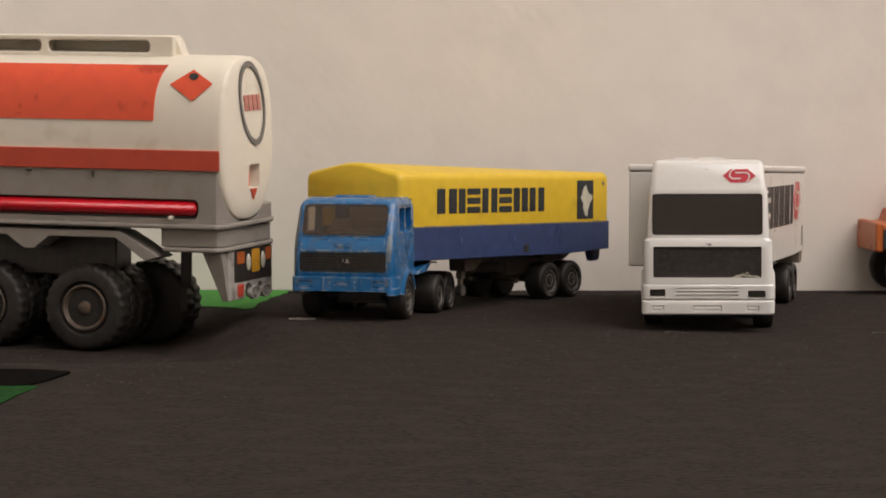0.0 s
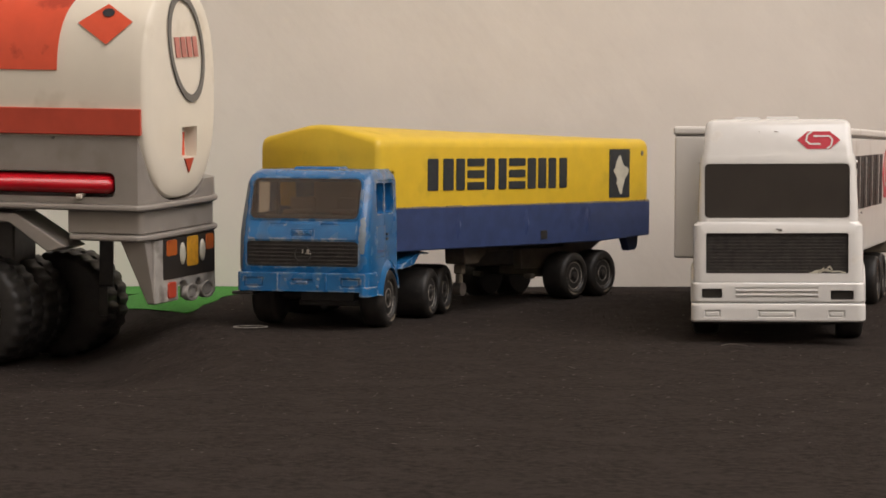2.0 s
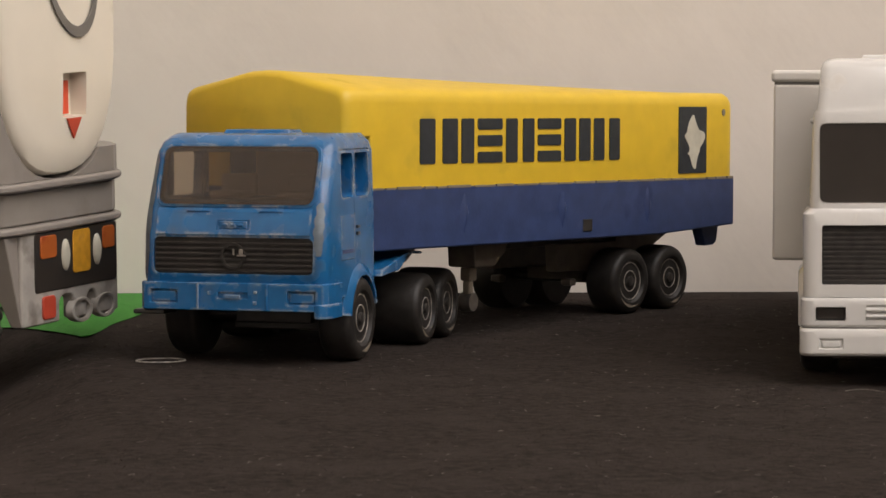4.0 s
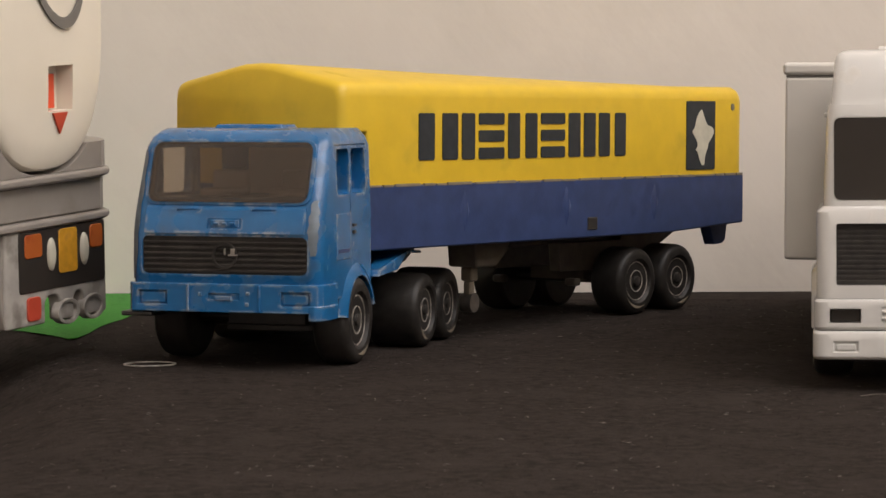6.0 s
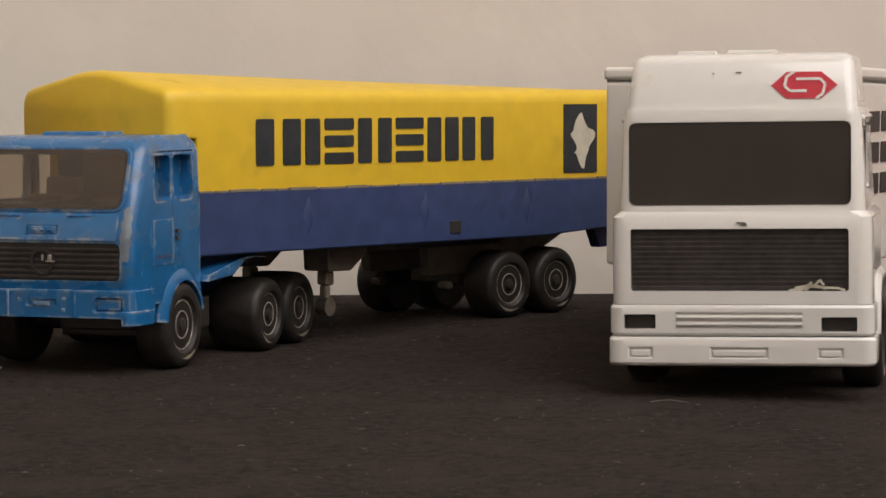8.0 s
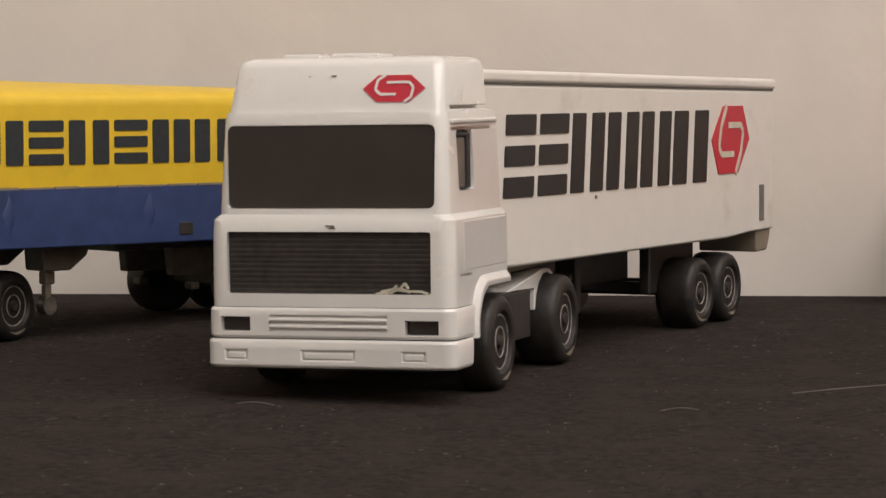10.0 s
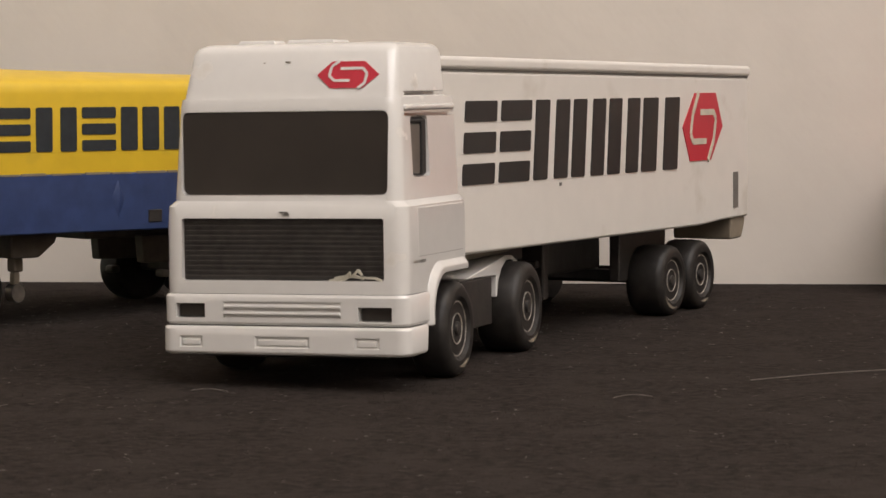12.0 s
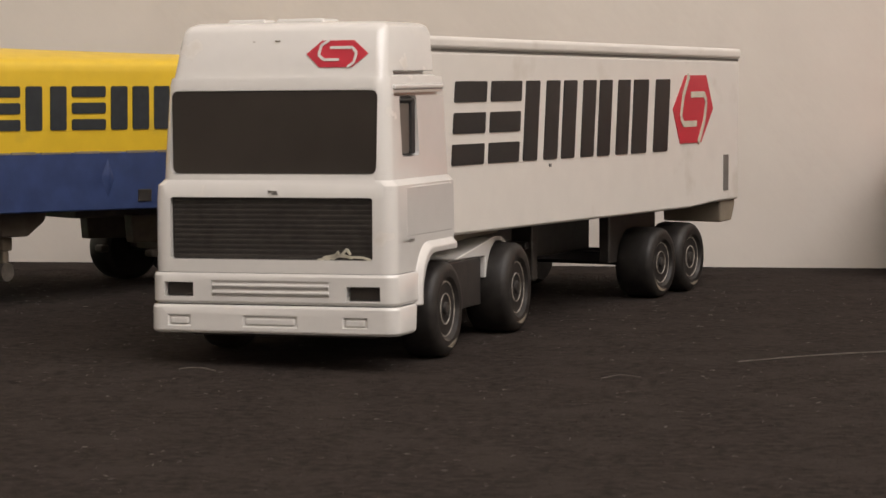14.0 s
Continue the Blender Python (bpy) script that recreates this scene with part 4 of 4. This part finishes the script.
# ---- tanker trailer ----
def tanker(m):
    """Origin under the near rear corner; x runs forward along the tank, y to the far side."""
    t = thing("toy_tanker", "cream and grey plastic toy fuel tanker trailer with red stripes", "toy trailer", m)
    G, L, B = -0.80, 13.0, 2.80
    yc, zc, near = 0.575, 3.85, 0.575
    SLANT = 0.787

    def end_plan(back, grow=0.0, r=0.2):
        """A plan whose end is cut at a slant, with rounded corners, closed at x = back."""
        return [(back, -grow), (r, -grow), (0.08, -grow + 0.01), (-0.02 - 0.5 * grow, -0.6 * grow + 0.05), (-0.14 - 0.7 * grow, 0.17 - 0.6 * grow),
                (-0.81 - 0.79 * grow, 1.03 - 0.6 * grow), (-0.88 - 0.9 * grow, 1.13), (-0.87 - grow, 1.23), (-0.72 - grow, 1.36), (-0.3, 1.50 + grow), (0.6, 1.55 + grow), (back, 1.55 + grow)]

    def bent(bm):
        """A piece drawn on a flat end, laid on the slanting one."""
        for v in bm.verts:
            v.co.y *= 0.472
            v.co.x -= SLANT * v.co.y
        return bm

    def shell(k, x, grow=0.0, slant=0.0, far=0.575):
        pts = []
        for i in range(40):
            a = 2 * math.pi * i / 40
            c, s = math.cos(a), math.sin(a)
            e = 0.78
            w = near if c > 0 else far
            y = yc - (w * k + grow) * math.copysign(abs(c) ** e, c)
            pts.append((x - slant * y, y, zc + (1.78 * k + grow) * math.copysign(abs(s) ** e, s)))
        return pts
    bm = bmesh.new()
    loft(bm, [shell(0.05, -0.11, 0, SLANT), shell(0.5, -0.095, 0, SLANT), shell(0.80, -0.07, 0, SLANT), shell(0.92, -0.05, 0, SLANT), shell(0.975, -0.01, 0, SLANT), shell(0.99, 0.03, 0, SLANT),
              shell(0.996, 0.15, 0, SLANT), shell(1.0, 0.17, 0, SLANT), shell(1.0, 1.5, 0, 0.6, 0.62), shell(1.0, 3.5, 0, 0.2, 0.70), shell(1.0, 5.0, 0, 0, 0.75), shell(1.0, L, 0, 0, 0.75)])
    c = bent(boxes((-1.0, 0.12, 1.16, 1.66, 2.76, 3.27)))
    bm = carve(bm, c)
    tank = part("tank", bm, CREAM, t, "ivory tank barrel with a domed end", bevel=0.02)

    def band(a0, a1, x0, x1, grow, n=8):
        """A strip printed on the near side of the barrel between two angles."""
        rings = []
        for i in range(n + 1):
            a = radians(a0 + (a1 - a0) * i / n)
            c, s = math.cos(a), math.sin(a)
            e = 0.78
            y = yc - (near + grow) * math.copysign(abs(c) ** e, c)
            z = zc + (1.78 + grow) * math.copysign(abs(s) ** e, s)
            y2, z2 = y + 0.05 * c, z - 0.05 * s
            dx = 0.28 * (i / n) ** 2
            rings.append([(x0 - dx, y, z), (x1, y, z), (x1, y2, z2), (x0 - dx, y2, z2)])
        bm = bmesh.new()
        loft(bm, rings)
        return bm

    def angle_at(z):
        s = (z - zc) / 1.78
        return math.degrees(math.asin(math.copysign(min(1, abs(s)) ** (1 / 0.78), s)))
    part("red_panel", band(angle_at(4.25), angle_at(5.42), 1.50, L, 0.012), REDP, tank, "large orange-red printed panel")
    part("red_stripe", boxes((0.0, L, -0.03, 0.30, 3.19, 3.63)), DKRED, t, "dark red stripe along the side", bevel=0.02)
    # hazard diamond
    bm = bmesh.new()
    def on_shell(x, z, grow):
        a = radians(angle_at(z))
        return (x, yc - (near + grow) * math.cos(a) ** 0.78, z)
    dia = [(1.14, 5.03), (0.62, 4.68), (0.16, 5.05), (0.62, 5.34)]
    mid = (0.65, 5.04)
    dense = []
    for (x0, z0), (x1, z1) in zip(dia, dia[1:] + dia[:1]):
        dense += [(x0 + (x1 - x0) * k / 4, z0 + (z1 - z0) * k / 4) for k in range(4)]
    loft(bm, [[on_shell(x, z, 0.016) for x, z in dense], [on_shell(mid[0] + (x - mid[0]) * 0.5, mid[1] + (z - mid[1]) * 0.5, 0.018) for x, z in dense]])
    dm = part("hazard_diamond", bm, REDP, tank, "orange-red hazard diamond with a dark spot")
    bm = bmesh.new()
    loft(bm, [[on_shell(0.60 + 0.11 * math.cos(a), 5.20 + 0.07 * math.sin(a), g) for a in [2 * math.pi * i / 12 for i in range(12)]] for g in (0.02, 0.03)])
    part("dark_spot", bm, INK, dm)
    # oval mark on the domed end
    def end_x(y, z):
        k = (abs((y - yc) / near) ** 2.56 + abs((z - zc) / 1.78) ** 2.56) ** (1 / 2.56)
        return -SLANT * y - 0.11 + 0.05 * k * k
    def lean(y, z):
        return y - 0.085 * (z - 4.60)
    ry, rz, cy, cz = 0.27, 0.92, 0.615, 4.60
    bm = bmesh.new()
    ns = 40
    rr = []
    for kk, d in ((1.0, 0.012), (1.0, 0.03), (0.86, 0.03), (0.86, 0.012)):
        rr.append([(end_x(lean(cy + ry * kk * math.cos(a), cz + rz * kk * math.sin(a)), cz + rz * kk * math.sin(a)) - d, lean(cy + ry * kk * math.cos(a), cz + rz * kk * math.sin(a)), cz + rz * kk * math.sin(a)) for a in [2 * math.pi * i / ns for i in range(ns)]])
    loft(bm, rr, caps=False)
    ringp = part("oval_ring", bm, GREYINK, tank, "grey oval ring")
    bm = bmesh.new()
    for k in range(4):
        y0 = cy - 0.175 + 0.092 * k
        z1 = cz + 0.18
        pts = [(y0, cz - 0.16), (y0 + 0.066, cz - 0.16), (y0 + 0.066, z1), (y0, z1)]
        loft(bm, [[(end_x(lean(y, z), z) - d, lean(y, z), z) for y, z in pts] for d in (0.004, 0.022)])
    part("mark_bar", bm, FADED, ringp, "faded red bars")
    # socket in the end
    part("socket_floor", bent(boxes((0.06, 0.11, 1.19, 1.52, 2.78, 3.17))), REDP, tank, "red inside the square socket")
    bm = bmesh.new()
    loft(bm, [[(end_x(0.58, 2.74) - d, 0.58, 2.74), (end_x(0.72, 2.74) - d, 0.72, 2.74), (end_x(0.65, 2.5) - d, 0.65, 2.50)] for d in (0.0, 0.02)])
    part("red_pointer", bm, DKRED, tank)
    # walkway on top
    bm = boxes((1.15, L, 0.40, 0.95, 5.44, 6.03))
    cuts = []
    for x0, x1 in ((1.72, 4.10), (4.28, 6.66), (6.84, 9.22)):
        cc = bmesh.new()
        extrude(cc, round_rect(x0, x1, 5.68, 5.93, 0.10), "y", 0.2, 0.8)
        cuts.append(cc)
    bm = carve(bm, *cuts)
    part("walkway", bm, CREAM, t, "ivory walkway with long recesses", bevel=0.05)
    bm = bmesh.new()
    extrude(bm, [(0.86, 5.40), (1.45, 5.40), (1.40, 6.01), (1.10, 5.98)], "y", 0.55, 0.9)
    part("walkway_end", bm, CREAM, t, bevel=0.06)
    # grey skirt with the red tube
    bm = bmesh.new()
    extrude(bm, end_plan(L), "z", 2.05, 3.16)
    c1 = bmesh.new()
    loft(c1, [shell(1.015, -0.6, 0, SLANT), shell(1.015, 1.5, 0, 0.6, 0.62), shell(1.015, 5.0, 0, 0, 0.75), shell(1.015, L + 1, 0, 0, 0.75)])
    c2 = bmesh.new()
    extrude(c2, round_rect(0.48, L + 1, 2.16, 2.58, 0.12), "y", -0.3, 0.16)
    bm = carve(bm, c1, c2, boxes((-3, 1.2, 0.98, 3.2, 2.35, 3.4)))
    part("skirt", bm, GREYP, t, "grey plastic skirt", bevel=0.03)
    bm = bmesh.new()
    lathe(bm, [(0.02, 0.50), (0.12, 0.52), (0.175, 0.60), (0.175, L)], "x", (0, 0.12, 2.37), 20)
    part("red_tube", bm, CRIMSON, t, "glossy red tube in the skirt")
    part("scuff_mark", boxes((2.88, 2.92, -0.04, 0.02, 3.02, 3.145), (4.34, 4.48, -0.04, 0.02, 3.115, 3.147), (1.55, 1.60, -0.04, 0.02, 3.125, 3.147)), SMOKE, t, "small dark scuffs under the stripe")
    part("tube_clip", boxes((1.05, 1.17, -0.05, 0.12, 2.13, 2.22)), CREAM, t, bevel=0.03)
    bm = bmesh.new()
    extrude(bm, end_plan(L, 0.06), "z", 1.94, 2.045)
    part("lip", bm, GREYP, t, "projecting grey lip", bevel=0.04)
    # rear bumper
    bm = bmesh.new()
    extrude(bm, end_plan(1.35, -0.03, r=0.3), "z", 1.545, 1.935)
    part("bumper", bm, GREYP, t, "grey bumper block", bevel=0.03)
    bm = bmesh.new()
    extrude(bm, end_plan(1.3, 0.05), "z", 1.445, 1.54)
    part("bumper_lip", bm, GREYP, t, bevel=0.035)
    for y0, y1, x1 in ((0.03, 0.20, 0.05), (1.55, 1.70, -0.35)):
        bm = bmesh.new()
        loft(bm, [[(0.36 + x1, y0, 1.44), (x1 - 0.08, y0, 1.44), (x1 - 0.2, y0 + 0.13, 0.37), (x1 - 0.06, y0 + 0.13, 0.37)], [(0.36 + x1, y1, 1.44), (x1 - 0.16, y1, 1.44), (x1 - 0.2, y1, 0.37), (x1 - 0.06, y1, 0.37)]])
        part("bumper_cheek", bm, GREYP, t, bevel=0.02)
    bm = bmesh.new()
    extrude(bm, [(-0.02, 0.36), (-0.02, 2.40), (0.14, 2.44), (0.14, 0.36)], "z", 0.36, 1.443)
    cuts = []
    for a, b in ((1.14, 1.44), (1.72, 1.92)):
        cc = bmesh.new()
        extrude(cc, round_rect(a, b, 0.0, 0.66, 0.10), "x", -2, 1)
        cuts.append(cc)
    board = part("lamp_board", bent(carve(bm, *cuts)), PALEGREY, t, "worn pale lamp board with painted lamps", bevel=0.03)
    bm = bmesh.new()
    extrude(bm, round_rect(0.62, 2.36, 0.74, 1.435, 0.05), "x", -0.032, 0.0)
    part("lamp_panel", bent(bm), SMOKE, board, "dark painted lamp panel", bevel=0.01)
    for nm, mat, a, b, c, d in (("orange_lamp", ORANGE, 0.72, 1.06, 1.13, 1.40), ("orange_lamp", ORANGE, 2.04, 2.30, 1.13, 1.40), ("number_plate", AMBER, 1.40, 1.77, 0.90, 1.41),
                                ("red_lamp", DKRED, 0.76, 1.02, 0.42, 0.69)):
        bm = bmesh.new()
        extrude(bm, round_rect(a, b, c, d, 0.05), "x", -0.045, 0.0)
        part(nm, bent(bm), mat, board, {"number_plate": "amber plate with no writing"}.get(nm, "worn painted lamp"), bevel=0.01)
    for yy in (1.24, 1.91):
        bm = bmesh.new()
        lathe(bm, [(0.085, 0.0), (0.085, -0.05), (0.06, -0.07), (0.02, -0.07)], "x", (0, 0, 0), 16)
        bmesh.ops.scale(bm, vec=(1, 0.9, 2.2), verts=bm.verts)
        bmesh.ops.translate(bm, vec=(0, yy, 1.14), verts=bm.verts)
        part("lens", bent(bm), PALE, board, "pale oval lamp lens")
    for yy in (1.58, 2.10):
        bm = bmesh.new()
        ring_lathe(bm, [(0.11, -0.04), (0.15, -0.05), (0.15, 0.06), (0.11, 0.06)], "x", (0, 0, 0), 20)
        bmesh.ops.scale(bm, vec=(1, 1.5, 1), verts=bm.verts)
        bmesh.ops.translate(bm, vec=(0, yy, 0.45), verts=bm.verts)
        part("hook", bent(bm), PALEGREY, board, "pale round hook", bevel=0.015)
    # wheels, mudguards, frame
    part("lower_beam", boxes((6.6, L, 0.9, 1.7, 0.6, 1.495)), BLACK, t, bevel=0.05)
    part("frame_beam", boxes((2.75, L - 0.5, 0.90, 1.8, 0.80, 1.93)), BLACK, t, "dark frame under the tank", bevel=0.05)
    def big_wheel(x, face, side):
        r = 0.95
        bm = bmesh.new()
        o, w = face, side
        rings, seg = [], 104
        for rad, off, lug in ((0.35, 1.02, 0), (0.84 * r, 1.02, 0), (0.93 * r, 0.97, 1), (0.96 * r, 0.92, 1), (0.96 * r, 0.56, 1), (0.95 * r, 0.54, 0), (0.95 * r, 0.50, 0),
                              (0.96 * r, 0.48, 2), (0.96 * r, 0.12, 2), (0.93 * r, 0.05, 2), (0.86 * r, 0.0, 0), (0.62 * r, 0.02, 0), (0.56 * r, 0.12, 0), (0.03, 0.12, 0)):
            ring = []
            for i in range(seg):
                a = 2 * math.pi * i / seg
                step = (i + (2 if lug == 2 else 0)) % 4
                rr = rad + (0.032 if lug and step < 2 else 0)
                ring.append((x + rr * math.cos(a), o + w * off, G + r + rr * math.sin(a)))
            rings.append(ring)
        loft(bm, rings)
        wh = part("wheel", bm, TYRE, t, "chunky black treaded tyre")
        bm = bmesh.new()
        lathe(bm, [(0.54 * r, o + w * 0.13), (0.54 * r, o + w * 0.05), (0.50 * r, o + w * 0.03), (0.46 * r, o + w * 0.08), (0.40 * r, o + w * 0.17), (0.30 * r, o + w * 0.14), (0.25 * r, o + w * 0.19), (0.17 * r, o + w * 0.18), (0.15 * r, o + w * 0.06), (0.10 * r, o + w * 0.03), (0.02, o + w * 0.03)], "y", (x, 0, G + r), 28)
        part("hub", bm, RUST, wh, "dirty metal hub")
    for x in (3.22, 5.60):
        big_wheel(x - 0.06, 0.05, 1)
        big_wheel(x - 0.06, 1.12, 1)
        big_wheel(x - 0.68, B + 0.45, -1)
        bm = bmesh.new()
        lathe(bm, [(0.12, 0.3), (0.12, B + 0.2)], "y", (x, 0, G + 0.95), 12)
        part("axle", bm, BLACK, t)
        part("mud_flap", boxes((x - 1.62, x - 1.46, 2.22, 2.28, -0.02, 0.5), (x - 1.72, x - 1.46, 2.22, 2.28, 0.5, 1.3)), BLACK, t, bevel=0.02)
    bm = bmesh.new()
    extrude(bm, [(1.36, 1.32), (1.70, 1.22), (2.40, 1.70), (3.95, 1.70), (4.3, 1.42), (4.55, 1.42), (4.95, 1.70), (6.3, 1.70), (7.0, 1.22), (7.05, 1.40), (6.4, 1.86), (2.28, 1.86)], "y", -0.02, 0.83)
    part("mudguard", bm, GREYP, t, "light grey angular mudguard", bevel=0.03)
    part("landing_leg", boxes((11.0, 11.4, 0.5, 0.9, G, 1.2), (11.0, 11.4, B - 0.9, B - 0.5, G, 1.2), (10.8, 11.6, 0.4, 1.0, G, G + 0.1), (10.8, 11.6, B - 1.0, B - 0.4, G, G + 0.1)), GREYP, t, bevel=0.04)
    # the upper works at their full breadth, leaning a little
    under = ("wheel", "hub", "axle", "mud_flap", "mudguard", "frame_beam", "lower_beam", "landing_leg")
    wide = Matrix(((1, 0.49, 0, 0), (0, 2.05, -0.045, 0.0009), (0, 0.09, 1, 0), (0, 0, 0, 1)))
    for ob in t.children_recursive:
        if ob.name.split(".")[0] not in under:
            ob.data.transform(wide)
    return t


tanker(Matrix.Translation((-0.0650, 0.0299, 0.0)) @ Matrix.Rotation(radians(180 - 28), 4, "Z") @ Matrix.Diagonal((1, -1, 1, 1)))


# ---- orange truck at the wall ----
def orange_truck(m):
    t = thing("toy_truck", "orange plastic toy truck with black-tyred grey wheels by the wall", "toy truck", m)
    g = -0.17
    bm = bmesh.new()
    extrude(bm, [(0.0, 0.98), (0.0, 1.62), (0.45, 1.66), (0.55, 1.98), (5.5, 1.98), (5.5, 0.98), (1.55, 0.98), (1.35, 1.34), (0.40, 1.34), (0.22, 0.98)], "y", -1.1, 1.1)
    body = part("body", bm, ORANGE, t, bevel=0.05)
    part("bumper", boxes((-0.10, 0.12, -1.14, 1.14, 0.92, 1.68)), ORANGE, t, bevel=0.06)
    # dark block on the near face stands in for a recess in shade
    part("recess_shade", boxes((0.10, 0.52, -1.155, -1.0, 0.99, 1.50)), INK, body, "dark block in place of a shaded recess")
    part("cab", boxes((1.2, 3.0, -1.0, 1.0, 1.98, 3.0, 0.1)), ORANGE, t, bevel=0.08)
    for v in (0.86, 4.2):
        for s in (-1, 1):
            bm = bmesh.new()
            o = s * 1.18
            lathe(bm, [(0.2, o - s * 0.45), (0.58, o - s * 0.45), (0.62, o - s * 0.38), (0.62, o - s * 0.06), (0.57, o), (0.42, o), (0.36, o - s * 0.06), (0.02, o - s * 0.06)], "y", (v, 0, g + 0.62), 28)
            w = part("wheel", bm, TYRE, t)
            bm = bmesh.new()
            lathe(bm, [(0.44, o - s * 0.05), (0.42, o + s * 0.015), (0.34, o + s * 0.015), (0.30, o - s * 0.04), (0.14, o - s * 0.04), (0.10, o + s * 0.01), (0.02, o + s * 0.01)], "y", (v, 0, g + 0.62), 24)
            part("hub", bm, GREYP, w, "pale grey hub")
    return t


orange_truck(pose(0.1163, 0.1235, 0.001, 0, 0, -8))


# ---- small things on the mat ----
bm = bmesh.new()
rings = []
for i in range(28):
    a = 2 * math.pi * i / 28
    c, s = math.cos(a), math.sin(a)
    rings.append([((0.29 + 0.009 * math.cos(b)) * c, (0.20 + 0.009 * math.cos(b)) * s, 0.010 + 0.009 * math.sin(b)) for b in [2 * math.pi * k / 6 for k in range(6)]])
loft(bm, rings + rings[:1], caps=False)
ringob = part("metal_ring", bm, HUB)
ringob.matrix_world = pose(-0.0466, 0.0322, 0.0001, 0, 0, 12)
tagged(ringob, "thin silver wire ring lying on the black felt", "ring")


def fibre(points, r):
    bm = bmesh.new()
    rows = []
    for p in points:
        rows.append([(p[0], p[1] + r * math.cos(a), p[2] + r * math.sin(a)) for a in (0.5, 2.6, 4.7)])
    loft(bm, rows)
    return bm


for k, (x0, y0, x1, y1, bow, r) in enumerate(((8.40, 0.86, 10.9, 2.05, 0.10, 0.006), (2.50, -0.16, 2.90, -0.28, 0.05, 0.006), (6.9, -0.6, 7.3, -0.5, 0.06, 0.004))):
    pts = [(x0 + (x1 - x0) * i / 12, y0 + (y1 - y0) * i / 12 + bow * math.sin(math.pi * i / 12), 0.012 + 0.018 * math.sin(math.pi * i / 12)) for i in range(13)]
    tagged(part("fibre", fibre(pts, r), THREAD), "fine pale thread lying on the black felt", "thread", "threads on the mat")

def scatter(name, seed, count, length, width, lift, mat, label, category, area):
    """Short bent fibres strewn over the mat, each two thin blades, thinning towards the front."""
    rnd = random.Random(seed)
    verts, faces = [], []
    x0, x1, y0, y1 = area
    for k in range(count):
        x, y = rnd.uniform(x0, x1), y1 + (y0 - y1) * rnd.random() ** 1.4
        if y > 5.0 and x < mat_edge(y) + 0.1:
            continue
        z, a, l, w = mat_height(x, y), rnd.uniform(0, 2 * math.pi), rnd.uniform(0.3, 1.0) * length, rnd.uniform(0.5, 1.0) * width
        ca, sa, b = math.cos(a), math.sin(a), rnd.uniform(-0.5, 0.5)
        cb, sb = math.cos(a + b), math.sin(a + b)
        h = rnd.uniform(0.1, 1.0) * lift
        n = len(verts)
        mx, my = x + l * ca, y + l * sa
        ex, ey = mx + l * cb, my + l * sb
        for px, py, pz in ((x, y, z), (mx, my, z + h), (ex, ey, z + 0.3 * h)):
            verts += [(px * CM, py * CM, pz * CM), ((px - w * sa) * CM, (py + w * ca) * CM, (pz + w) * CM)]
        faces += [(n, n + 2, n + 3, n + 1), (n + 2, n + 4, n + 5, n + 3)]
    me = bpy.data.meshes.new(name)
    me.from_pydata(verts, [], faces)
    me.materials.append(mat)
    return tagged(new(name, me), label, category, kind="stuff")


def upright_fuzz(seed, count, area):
    """Short fibres that stand out of the felt, one thin leaning blade each, thinning towards the front."""
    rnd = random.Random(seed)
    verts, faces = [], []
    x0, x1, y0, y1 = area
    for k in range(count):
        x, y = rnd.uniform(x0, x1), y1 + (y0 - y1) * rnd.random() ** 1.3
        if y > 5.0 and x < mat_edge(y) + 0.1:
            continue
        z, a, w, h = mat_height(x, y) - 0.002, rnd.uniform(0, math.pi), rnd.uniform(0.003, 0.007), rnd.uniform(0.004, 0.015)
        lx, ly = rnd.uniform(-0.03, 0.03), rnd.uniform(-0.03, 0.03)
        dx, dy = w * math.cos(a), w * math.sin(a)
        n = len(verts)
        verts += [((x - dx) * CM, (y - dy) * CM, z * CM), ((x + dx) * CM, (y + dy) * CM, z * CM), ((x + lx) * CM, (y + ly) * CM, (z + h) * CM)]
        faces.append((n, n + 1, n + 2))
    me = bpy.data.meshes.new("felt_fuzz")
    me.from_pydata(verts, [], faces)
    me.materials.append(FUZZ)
    return tagged(new("felt_fuzz", me), "short fibres on the black felt, painting it brighter near the trucks", "felt fuzz", kind="stuff")


# pale fibres stop short of the front, to paint a darker foreground
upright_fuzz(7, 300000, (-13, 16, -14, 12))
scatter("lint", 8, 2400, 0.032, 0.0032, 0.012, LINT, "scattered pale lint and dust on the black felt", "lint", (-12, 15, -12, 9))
